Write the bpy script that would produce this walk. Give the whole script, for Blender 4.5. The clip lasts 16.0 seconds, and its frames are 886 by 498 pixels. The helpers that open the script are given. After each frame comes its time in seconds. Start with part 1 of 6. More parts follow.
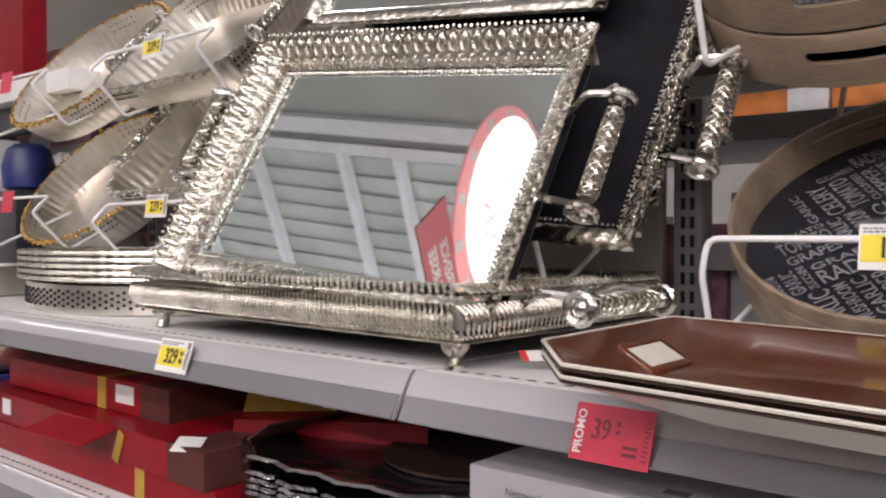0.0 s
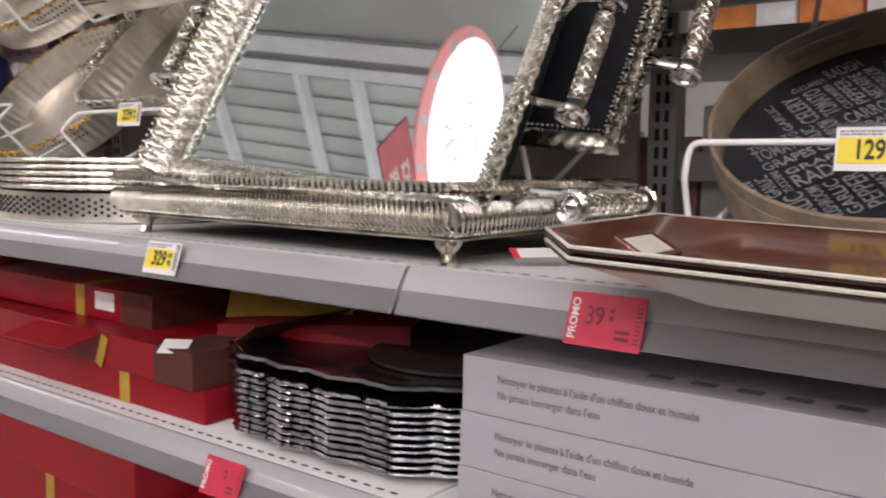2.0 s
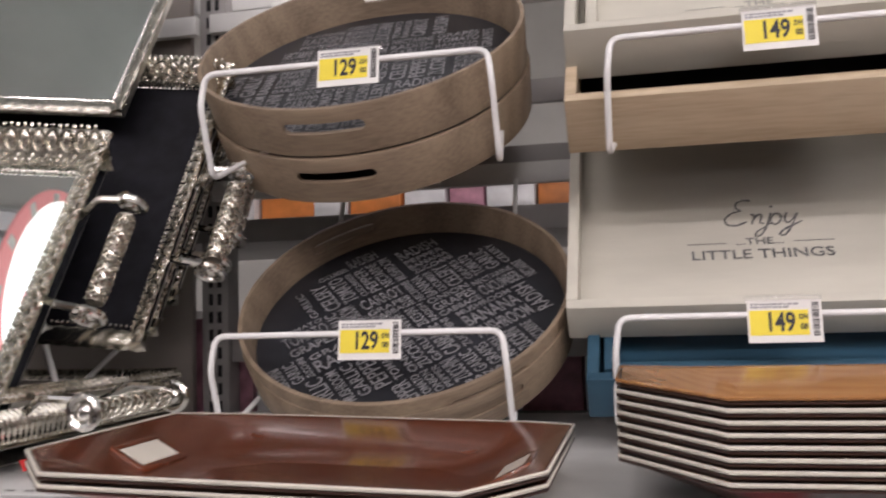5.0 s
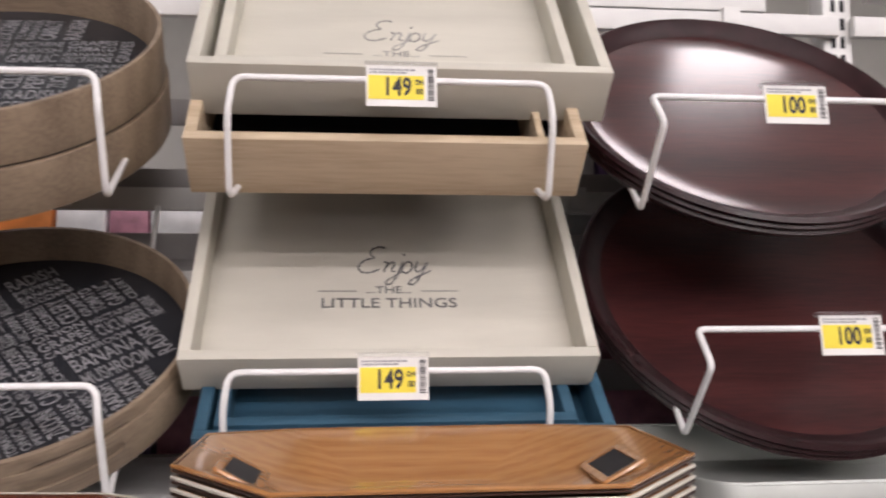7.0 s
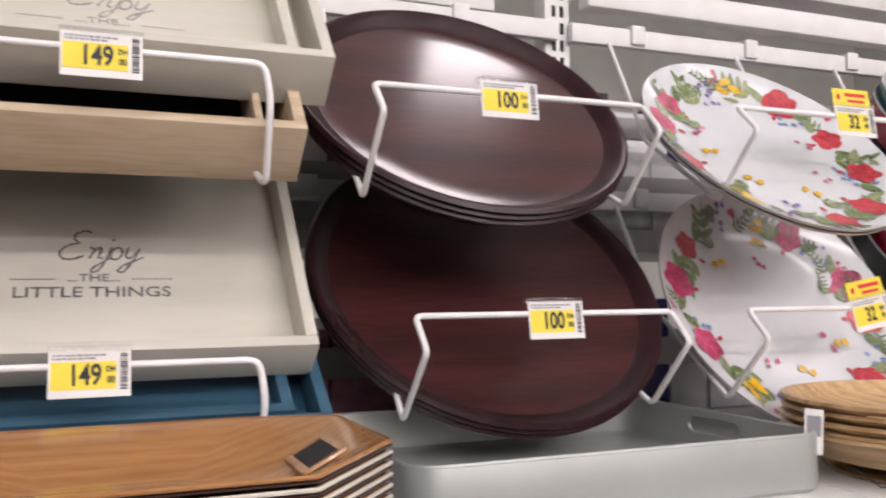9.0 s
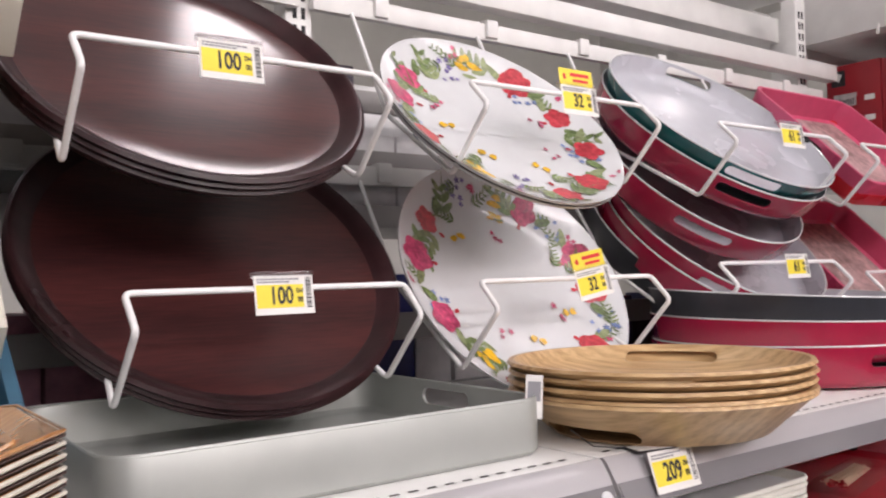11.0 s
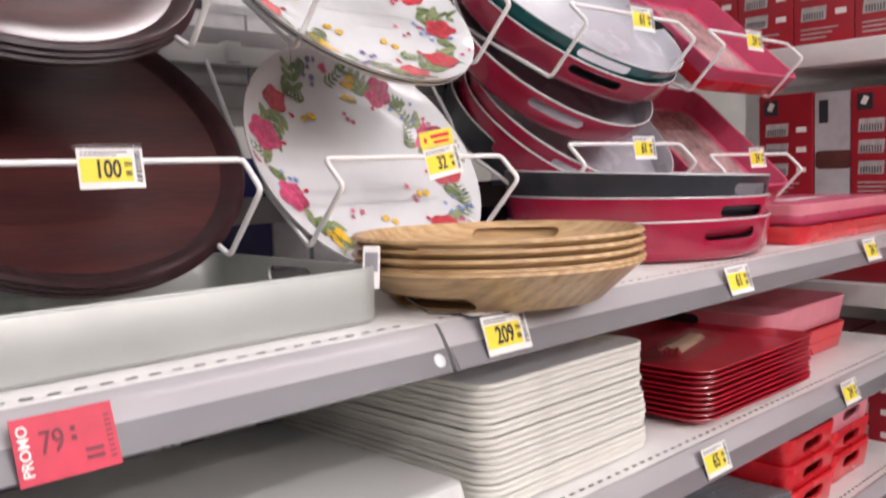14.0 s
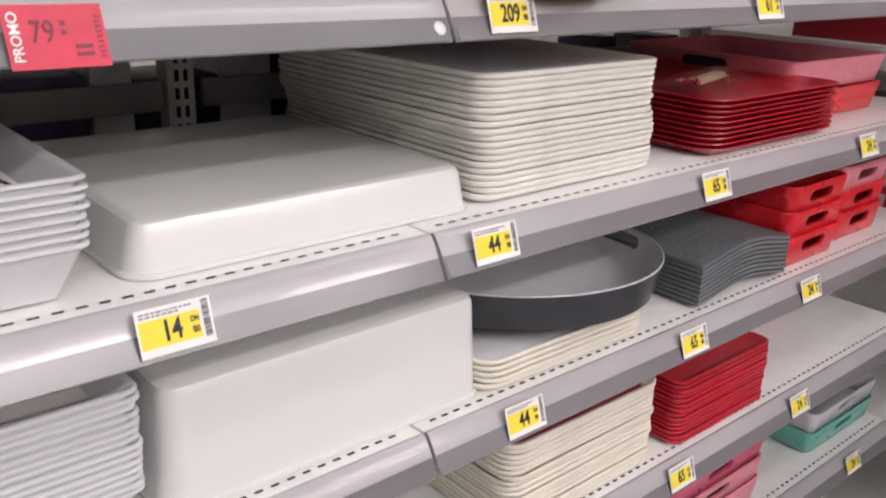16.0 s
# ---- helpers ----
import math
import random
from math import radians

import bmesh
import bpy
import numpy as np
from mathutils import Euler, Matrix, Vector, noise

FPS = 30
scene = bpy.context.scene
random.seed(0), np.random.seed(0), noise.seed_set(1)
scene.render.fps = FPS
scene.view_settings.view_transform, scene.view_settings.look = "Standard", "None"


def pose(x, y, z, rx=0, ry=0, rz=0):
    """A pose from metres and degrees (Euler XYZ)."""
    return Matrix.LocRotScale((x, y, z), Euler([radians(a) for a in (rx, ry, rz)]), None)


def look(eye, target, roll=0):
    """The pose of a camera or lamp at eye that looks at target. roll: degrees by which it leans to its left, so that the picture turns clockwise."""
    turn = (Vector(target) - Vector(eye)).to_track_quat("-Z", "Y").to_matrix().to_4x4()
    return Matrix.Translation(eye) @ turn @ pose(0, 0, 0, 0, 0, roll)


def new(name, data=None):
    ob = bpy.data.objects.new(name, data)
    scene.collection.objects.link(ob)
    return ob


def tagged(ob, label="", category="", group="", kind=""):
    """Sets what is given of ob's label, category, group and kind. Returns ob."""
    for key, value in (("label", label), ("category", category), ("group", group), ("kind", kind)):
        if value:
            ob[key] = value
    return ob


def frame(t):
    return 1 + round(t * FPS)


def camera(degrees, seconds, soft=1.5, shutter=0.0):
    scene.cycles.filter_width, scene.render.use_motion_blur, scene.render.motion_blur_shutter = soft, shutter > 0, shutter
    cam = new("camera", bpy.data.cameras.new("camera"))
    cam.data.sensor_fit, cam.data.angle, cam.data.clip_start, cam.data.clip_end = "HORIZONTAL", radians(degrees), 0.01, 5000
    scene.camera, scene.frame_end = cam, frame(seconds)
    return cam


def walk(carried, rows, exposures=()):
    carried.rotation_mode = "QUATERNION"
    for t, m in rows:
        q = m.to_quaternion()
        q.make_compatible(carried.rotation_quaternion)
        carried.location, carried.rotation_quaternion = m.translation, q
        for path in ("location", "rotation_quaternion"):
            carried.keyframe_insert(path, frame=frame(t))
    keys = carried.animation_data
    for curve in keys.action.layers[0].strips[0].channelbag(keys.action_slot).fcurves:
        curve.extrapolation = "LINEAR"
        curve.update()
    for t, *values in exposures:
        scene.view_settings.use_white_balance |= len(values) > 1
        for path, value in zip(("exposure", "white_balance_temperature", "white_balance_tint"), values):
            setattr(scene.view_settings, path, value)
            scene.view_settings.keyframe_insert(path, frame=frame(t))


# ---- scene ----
cam = camera(54.2, 16.0, soft=2.0, shutter=0.4)
PATH = [
    (0, (0.506, -0.561, 1.369), (-0.785, 0.966, 1.332), 0.0),
    (0.5, (0.502, -0.575, 1.369), (-0.845, 0.904, 1.326), 0.0),
    (1, (0.499, -0.588, 1.369), (-0.869, 0.869, 1.298), 0.3),
    (1.5, (0.492, -0.595, 1.359), (-0.829, 0.9, 1.213), 0.5),
    (2, (0.492, -0.603, 1.345), (-0.706, 0.986, 1.141), 0.6),
    (2.5, (0.501, -0.614, 1.345), (-0.566, 1.07, 1.178), 0.6),
    (3, (0.515, -0.622, 1.352), (-0.408, 1.15, 1.274), 0.1),
    (3.5, (0.53, -0.634, 1.362), (-0.238, 1.212, 1.361), -0.3),
    (4, (0.543, -0.636, 1.363), (-0.093, 1.259, 1.425), -0.7),
    (4.2, (0.553, -0.628, 1.359), (-0.047, 1.277, 1.454), -1.0),
    (6.3, (0.642, -0.572, 1.43), (0.56, 1.42, 1.585), -0.5),
    (6.5, (0.656, -0.57, 1.427), (0.63, 1.424, 1.582), -0.3),
    (7, (0.674, -0.552, 1.426), (0.886, 1.432, 1.563), -0.2),
    (7.5, (0.686, -0.548, 1.427), (1.051, 1.415, 1.555), -0.1),
    (8, (0.696, -0.551, 1.427), (1.164, 1.389, 1.56), -0.4),
    (8.5, (0.702, -0.548, 1.427), (1.288, 1.36, 1.552), -0.6),
    (9, (0.714, -0.543, 1.424), (1.459, 1.31, 1.534), -0.6),
    (9.5, (0.725, -0.539, 1.423), (1.638, 1.239, 1.514), -0.6),
    (10, (0.743, -0.537, 1.421), (1.772, 1.177, 1.488), -0.8),
    (10.2, (0.748, -0.533, 1.418), (1.812, 1.16, 1.482), -1.1),
    (12.3, (0.786, -0.535, 1.413), (2.134, 0.941, 1.462), -1.4),
    (12.5, (0.784, -0.541, 1.415), (2.142, 0.926, 1.458), -1.5),
    (13, (0.789, -0.544, 1.413), (2.176, 0.897, 1.428), -1.6),
    (13.5, (0.798, -0.553, 1.404), (2.188, 0.883, 1.355), -1.9),
    (14, (0.803, -0.565, 1.385), (2.186, 0.869, 1.211), -2.0),
    (14.5, (0.804, -0.583, 1.36), (2.147, 0.859, 1.017), -1.0),
    (15, (0.818, -0.602, 1.333), (2.12, 0.827, 0.822), 0.1),
    (15.5, (0.82, -0.61, 1.31), (2.086, 0.818, 0.71), 1.1),
    (16, (0.813, -0.61, 1.291), (2.059, 0.805, 0.626), 2.0),
]
walk(cam, [(t, look(eye, target, roll)) for t, eye, target, roll in PATH],
     exposures=((0.0, -0.23), (1.5, -0.27), (4.0, -0.52), (6.5, -0.22), (8.5, -0.22), (10.0, -0.16), (13.0, -0.03), (14.5, 0.02), (16.0, -0.14)))

# ---- world and lights ----
world = bpy.data.worlds.new("store_air")
world.use_nodes = True
world.node_tree.nodes["Background"].inputs[0].default_value = (0.9, 0.94, 1.0, 1)
world.node_tree.nodes["Background"].inputs[1].default_value = 0.32
scene.world = world


def strip_lamp(x, y, z, length, width, power, colour=(1.0, 0.893, 0.918), up=False):
    data = bpy.data.lights.new("tube_light", "AREA")
    data.shape, data.size, data.size_y, data.energy, data.color = "RECTANGLE", length, width, power, colour
    ob = new("tube_light", data)
    ob.matrix_world = pose(x, y, z, 180 if up else 0)
    return ob


# rows of hanging strip lights over this aisle and the next ones, open above and below
# lamps are unseen; the y=-6.4 rows and upward copies are added fill
LAMP = 1.0
for lx, ly, ln, wd, pw in ((0.6, -1.5, 2.4, 0.36, 16), (3.6, -1.5, 2.4, 0.36, 22), (6.6, -1.5, 2.4, 0.36, 30), (-0.9, -4.2, 2.4, 0.36, 70), (2.1, -4.2, 2.4, 0.36, 120), (5.1, -4.2, 2.4, 0.36, 105),
                           (-6.4, -1.5, 2.4, 0.36, 45), (-5.2, -4.2, 2.4, 0.36, 60), (-0.9, -6.4, 2.4, 0.36, 100), (2.1, -6.4, 2.4, 0.36, 170), (5.1, -6.4, 2.4, 0.36, 150),
                           (2.13, 0.99, 0.40, 0.24, 10), (-1.2, 2.6, 2.4, 0.36, 22), (3.2, 2.6, 2.4, 0.36, 20), (5.6, 1.2, 2.4, 0.36, 14)):
    strip_lamp(lx, ly, 3.95, ln, wd, pw * LAMP)
    if ln > 1:
        strip_lamp(lx, ly, 4.03, ln, wd, pw * LAMP * 0.38, up=True)


# ---- materials ----
MATS = {}


def mat(name, col, rough=0.5, metal=0.0, var=0.08, scale=40.0, bump=0.0, bscale=300.0, coat=0.0, trans=0.0, alpha=1.0,
        stretch=(1, 1, 1), col2=None, spec=0.5, emit=0.0, island=0.0, rvar=0.08):
    if name in MATS:
        return MATS[name]
    m = bpy.data.materials.new(name)
    m.use_nodes = True
    nt = m.node_tree
    N, L = nt.nodes, nt.links
    b = N["Principled BSDF"]
    tc, mp = N.new("ShaderNodeTexCoord"), N.new("ShaderNodeMapping")
    mp.inputs["Scale"].default_value = stretch
    L.new(tc.outputs["Object"], mp.inputs["Vector"])
    n1, n2 = N.new("ShaderNodeTexNoise"), N.new("ShaderNodeTexNoise")
    n1.inputs["Scale"].default_value, n1.inputs["Detail"].default_value = scale * 0.18, 3
    n2.inputs["Scale"].default_value, n2.inputs["Detail"].default_value = scale, 5
    L.new(mp.outputs[0], n1.inputs[0]), L.new(mp.outputs[0], n2.inputs[0])
    add = N.new("ShaderNodeMath")
    add.operation = "ADD"
    L.new(n1.outputs[0], add.inputs[0]), L.new(n2.outputs[0], add.inputs[1])
    ramp = N.new("ShaderNodeMapRange")
    ramp.inputs[1].default_value, ramp.inputs[2].default_value = 0.65, 1.35
    L.new(add.outputs[0], ramp.inputs[0])
    mix = N.new("ShaderNodeMix")
    mix.data_type = "RGBA"
    lo = col2 or tuple(c * (1 - 2 * var) for c in col)
    hi = col if col2 else tuple(min(1, c * (1 + var)) for c in col)
    mix.inputs[6].default_value, mix.inputs[7].default_value = (*lo, 1), (*hi, 1)
    L.new(ramp.outputs[0], mix.inputs[0])
    out = mix.outputs[2]
    if island:
        oi, hs = N.new("ShaderNodeObjectInfo"), N.new("ShaderNodeHueSaturation")
        mr = N.new("ShaderNodeMapRange")
        mr.inputs[3].default_value, mr.inputs[4].default_value = 1 - island, 1 + island
        L.new(oi.outputs["Random"], mr.inputs[0]), L.new(mr.outputs[0], hs.inputs["Value"]), L.new(out, hs.inputs["Color"])
        out = hs.outputs[0]
    L.new(out, b.inputs["Base Color"])
    rr = N.new("ShaderNodeMapRange")
    rr.inputs[3].default_value, rr.inputs[4].default_value = max(0.02, rough - rvar), min(1, rough + rvar)
    L.new(n1.outputs[0], rr.inputs[0]), L.new(rr.outputs[0], b.inputs["Roughness"])
    b.inputs["Metallic"].default_value = metal
    b.inputs["Specular IOR Level"].default_value = spec
    b.inputs["Coat Weight"].default_value, b.inputs["Coat Roughness"].default_value = coat, 0.06
    b.inputs["Transmission Weight"].default_value, b.inputs["Alpha"].default_value = trans, alpha
    if bump:
        n3, bp = N.new("ShaderNodeTexNoise"), N.new("ShaderNodeBump")
        n3.inputs["Scale"].default_value = bscale
        bp.inputs["Strength"].default_value, bp.inputs["Distance"].default_value = bump, 0.002
        L.new(mp.outputs[0], n3.inputs[0]), L.new(n3.outputs[0], bp.inputs["Height"]), L.new(bp.outputs[0], b.inputs["Normal"])
    if emit:
        b.inputs["Emission Color"].default_value, b.inputs["Emission Strength"].default_value = (*col, 1), emit
    MATS[name] = m
    return m


def wood(name, dark, light, rough=0.45, along="x", scale=1.0, coat=0.0, rings=22.0, bump=0.05, crough=0.08, spec=0.5):
    """Long grain along one local axis: bands bent by noise, with fine pores."""
    if name in MATS:
        return MATS[name]
    m = bpy.data.materials.new(name)
    m.use_nodes = True
    nt = m.node_tree
    N, L = nt.nodes, nt.links
    b = N["Principled BSDF"]
    tc, mp = N.new("ShaderNodeTexCoord"), N.new("ShaderNodeMapping")
    mp.inputs["Scale"].default_value = (0.09 * scale, scale, scale) if along == "x" else (scale, 0.09 * scale, scale)
    L.new(tc.outputs["Object"], mp.inputs["Vector"])
    w = N.new("ShaderNodeTexWave")
    w.bands_direction = "Y" if along == "x" else "X"
    w.inputs["Scale"].default_value, w.inputs["Distortion"].default_value = rings, 5.0
    w.inputs["Detail"].default_value, w.inputs["Detail Scale"].default_value = 3.0, 1.2
    n = N.new("ShaderNodeTexNoise")
    n.inputs["Scale"].default_value, n.inputs["Detail"].default_value = 260, 4
    n2 = N.new("ShaderNodeTexNoise")
    n2.inputs["Scale"].default_value, n2.inputs["Detail"].default_value = 16, 2
    for k in (w, n, n2):
        L.new(mp.outputs[0], k.inputs[0])
    a = N.new("ShaderNodeMath")
    a.operation = "MULTIPLY_ADD"
    a.inputs[1].default_value = 0.28
    L.new(w.outputs["Fac"], a.inputs[0]), L.new(n.outputs[0], a.inputs[2])
    a2 = N.new("ShaderNodeMath")
    a2.operation = "MULTIPLY_ADD"
    a2.inputs[1].default_value = 0.7
    L.new(n2.outputs[0], a2.inputs[0]), L.new(a.outputs[0], a2.inputs[2])
    r = N.new("ShaderNodeValToRGB")
    r.color_ramp.elements[0].position, r.color_ramp.elements[1].position = 0.55, 1.0
    r.color_ramp.elements[0].color, r.color_ramp.elements[1].color = (*dark, 1), (*light, 1)
    half = N.new("ShaderNodeMath")
    half.operation = "MULTIPLY"
    half.inputs[1].default_value = 0.8
    L.new(a2.outputs[0], half.inputs[0]), L.new(half.outputs[0], r.inputs[0]), L.new(r.outputs[0], b.inputs["Base Color"])
    b.inputs["Roughness"].default_value = rough
    b.inputs["Specular IOR Level"].default_value = spec
    b.inputs["Coat Weight"].default_value, b.inputs["Coat Roughness"].default_value = coat, crough
    bp = N.new("ShaderNodeBump")
    bp.inputs["Strength"].default_value, bp.inputs["Distance"].default_value = bump, 0.001
    L.new(a.outputs[0], bp.inputs["Height"]), L.new(bp.outputs[0], b.inputs["Normal"])
    MATS[name] = m
    return m


WHITE_STEEL = mat("white_powder_coat", (0.78, 0.78, 0.76), 0.42, var=0.05, scale=25, bump=0.04, bscale=900)
GREY_STEEL = mat("grey_shelf_steel", (0.37, 0.355, 0.345), 0.5, var=0.08, scale=18, bump=0.04, bscale=700)
RAILSTRIP = mat("dark_clear_rail_strip", (0.20, 0.195, 0.205), 0.22, var=0.22, scale=7, stretch=(0.25, 1, 1), coat=0.5)
RAIL = mat("grey_price_rail_plastic", (0.42, 0.41, 0.42), 0.3, var=0.12, scale=9, stretch=(0.3, 1, 1), coat=0.3)
WIRE = mat("white_coated_wire", (0.86, 0.86, 0.85), 0.35, var=0.05, scale=60, spec=0.5)
BEIGE = mat("beige_back_sheet", (0.34, 0.305, 0.275), 0.55, var=0.08, scale=6)
SLOT = mat("dark_slot", (0.02, 0.02, 0.022), 0.8)
PAPER = mat("white_paper", (0.82, 0.81, 0.78), 0.7, var=0.03)
YELLOW = mat("yellow_print", (0.88, 0.72, 0.06), 0.6, var=0.04)
INK = mat("black_ink", (0.025, 0.025, 0.03), 0.6)
GREYINK = mat("grey_ink", (0.3, 0.3, 0.32), 0.7)
PROMO = mat("red_promo_paper", (0.60, 0.035, 0.075), 0.55, var=0.1, scale=50)
REDINK = mat("red_ink", (0.7, 0.03, 0.03), 0.6)
WINEINK = mat("dull_wine_ink", (0.20, 0.03, 0.05), 0.6)
CLEAR = mat("clear_plastic", (0.9, 0.9, 0.92), 0.08, trans=0.9, alpha=0.35, var=0.0)
SILVER = mat("silver_plate", (0.84, 0.79, 0.70), 0.2, metal=1.0, var=0.22, scale=90, bump=0.25, bscale=420)
# shade inside the open lattice handles, put into a darker silver
SILVER_SHADE = mat("shaded_silver", (0.42, 0.385, 0.33), 0.35, metal=1.0, var=0.3, scale=120)
SILVER_DULL = mat("dull_silver_sheet", (0.86, 0.82, 0.74), 0.34, metal=1.0, var=0.12, scale=30, bump=0.05, bscale=300)
CHROME = mat("polished_silver", (0.86, 0.84, 0.8), 0.1, metal=1.0, var=0.05)
GOLD = mat("gold_plate", (0.85, 0.52, 0.13), 0.2, metal=1.0, var=0.2, scale=70, bump=0.2, bscale=400)
MIRROR = mat("mirror_glass", (0.80, 0.86, 0.835), 0.02, metal=1.0, var=0.01, rvar=0.005)
DARKPLATE = mat("dark_tray_felt", (0.010, 0.010, 0.014), 0.7, var=0.3, scale=60, spec=0.2)
FELT = mat("black_felt", (0.018, 0.02, 0.028), 0.75, var=0.3, scale=90)
BAMBOO = wood("pale_bamboo", (0.20, 0.150, 0.105), (0.32, 0.245, 0.170), 0.5, "x", 1.0, rings=9)
BLACKPRINT = mat("black_print_panel", (0.022, 0.024, 0.03), 0.32, var=0.2, scale=30, coat=0.2)
CHALK = mat("chalk_white_print", (0.27, 0.27, 0.28), 0.6, var=0.25, scale=120)
WHITEWOOD = mat("whitewashed_wood", (0.60, 0.58, 0.50), 0.55, var=0.07, scale=30, stretch=(0.25, 1, 1), bump=0.1, bscale=160)
GREYINK2 = mat("charcoal_stencil", (0.14, 0.14, 0.14), 0.6, var=0.2, scale=200)
PINE = wood("pale_pine", (0.44, 0.335, 0.215), (0.61, 0.50, 0.355), 0.5, "x", 1.0, rings=14)
# lighter copy of the stencil ink, paled for glare on the upper tray
GLAREINK = mat("glare_paled_stencil", (0.36, 0.355, 0.33), 0.6, var=0.2, scale=200)
DARKFELT = mat("dark_tray_base", (0.03, 0.03, 0.04), 0.6, var=0.2)
BLUEWOOD = mat("teal_blue_painted_wood", (0.034, 0.098, 0.155), 0.5, var=0.18, scale=40, stretch=(0.2, 1, 1), bump=0.1, bscale=200)
MAHOGANY = wood("red_mahogany_lacquer", (0.034, 0.0095, 0.010), (0.068, 0.017, 0.016), 0.5, "x", 1.0, coat=0.5, rings=4, bump=0.012, crough=0.14, spec=0.2)
MAHOGANY_RIM = mat("dark_mahogany_rim", (0.032, 0.0115, 0.013), 0.30, var=0.3, scale=40, spec=0.25)
BROWN = mat("brown_melamine", (0.135, 0.038, 0.017), 0.22, var=0.3, scale=12, coat=0.3, stretch=(0.3, 1, 1))
CREAM = mat("cream_melamine", (0.70, 0.66, 0.57), 0.3, var=0.04)
DARKBROWN = mat("dark_brown_edge_and_gap", (0.05, 0.022, 0.014), 0.3)
OAK = wood("orange_oak_print", (0.34, 0.150, 0.050), (0.45, 0.22, 0.080), 0.22, "x", 1.0, coat=0.4, rings=26, bump=0.006)
GREYTRAY = mat("grey_green_metal", (0.41, 0.43, 0.405), 0.38, metal=0.35, var=0.05, scale=20)
ASH = wood("willow_wood", (0.38, 0.225, 0.10), (0.66, 0.46, 0.24), 0.35, "x", 0.8, rings=24, bump=0.03, coat=0.15)
PLATE = mat("white_glazed_melamine", (0.66, 0.675, 0.685), 0.16, var=0.02, coat=0.2)
CRIMSON = mat("crimson_enamel", (0.42, 0.012, 0.055), 0.2, var=0.1, scale=15, coat=0.5)
TEAL = mat("teal_enamel", (0.01, 0.13, 0.135), 0.25, coat=0.4)
CHARCOAL = mat("charcoal_enamel_and_shade", (0.03, 0.033, 0.042), 0.35, var=0.15, coat=0.2)
GREYIN = mat("grey_white_enamel", (0.52, 0.53, 0.575), 0.26, var=0.04, coat=0.2)
PINK = mat("pink_plastic", (0.64, 0.09, 0.19), 0.3, var=0.06, coat=0.2)
PALEPINK = mat("pale_pink_plastic", (0.82, 0.30, 0.36), 0.35, var=0.06)
REDPL = mat("red_plastic", (0.72, 0.018, 0.03), 0.28, var=0.08, coat=0.2)
REDMEL = mat("red_melamine", (0.46, 0.012, 0.03), 0.3, var=0.12, scale=20, coat=0.3, island=0.06)
WHITEMEL = mat("ivory_melamine", (0.79, 0.785, 0.715), 0.4, var=0.05, island=0.05, coat=0.1)
CREAMMEL = mat("cream_stacked_melamine", (0.76, 0.73, 0.62), 0.4, var=0.05, island=0.05)
FROST = mat("frosted_plastic", (0.70, 0.715, 0.695), 0.26, var=0.015, scale=4, coat=0.3, rvar=0.02)
GREYMEL = mat("grey_melamine", (0.155, 0.17, 0.18), 0.4, var=0.1, island=0.06)
GREYPAN = mat("grey_enamel_inside", (0.74, 0.745, 0.76), 0.32, var=0.04)
CARD_RED = mat("glossy_red_card", (0.27, 0.005, 0.013), 0.38, var=0.2, scale=10, coat=0.06, spec=0.25, bump=0.12, bscale=14)
CARD_INNER = mat("brown_card", (0.095, 0.022, 0.016), 0.7, var=0.15)
RIBBON = mat("gold_ribbon_print", (0.46, 0.30, 0.04), 0.45, var=0.15)
CARD_GREY = mat("pale_lilac_card", (0.43, 0.415, 0.44), 0.55, var=0.05, scale=12)
BOX_RED = mat("red_carton_print", (0.36, 0.010, 0.022), 0.4, var=0.12, scale=8, coat=0.2)
BOX_GREY = mat("carton_grey_side", (0.5, 0.5, 0.52), 0.5, var=0.1)
BLUEPK = mat("blue_package", (0.02, 0.03, 0.16), 0.35, var=0.4, scale=14)


# ---- building helpers ----
def link_mesh(name, bm, material, parent=None, label="", smooth=True):
    me = bpy.data.meshes.new(name)
    bm.normal_update()
    bm.to_mesh(me)
    bm.free()
    me.materials.append(material)
    if smooth:
        for p in me.polygons:
            p.use_smooth = True
        me.set_sharp_from_angle(angle=radians(38))
    ob = new(name, me)
    if parent:
        ob.parent = parent
    if label:
        ob["label"] = label
    return ob


def part(name, bm, material, parent, label="", smooth=True):
    return link_mesh(name, bm, material, parent, label, smooth)


def share(name, me, parent, m, label=""):
    """Another part on the mesh data of an alike one."""
    ob = new(name, me)
    ob.parent, ob.matrix_basis = parent, m
    if label:
        ob["label"] = label
    return ob


def thing(name, label, category, m=None, group="", kind=""):
    ob = tagged(new(name), label, category, group, kind)
    ob.empty_display_size = 0.05
    if m is not None:
        ob.matrix_basis = m
    return ob


def box(bm, x0, x1, y0, y1, z0, z1, bev=0.0, m=None):
    r = bmesh.ops.create_cube(bm, size=1)
    vs = r["verts"]
    for v in vs:
        v.co = Vector(((x0 + x1) / 2 + v.co.x * (x1 - x0), (y0 + y1) / 2 + v.co.y * (y1 - y0), (z0 + z1) / 2 + v.co.z * (z1 - z0)))
    if m is not None:
        for v in vs:
            v.co = m @ v.co
    if bev:
        es = list({e for v in vs for e in v.link_edges})
        bmesh.ops.bevel(bm, geom=es, offset=bev, segments=2, profile=0.6, affect="EDGES")
    return bm


def boxm(*a, **k):
    return box(bmesh.new(), *a, **k)


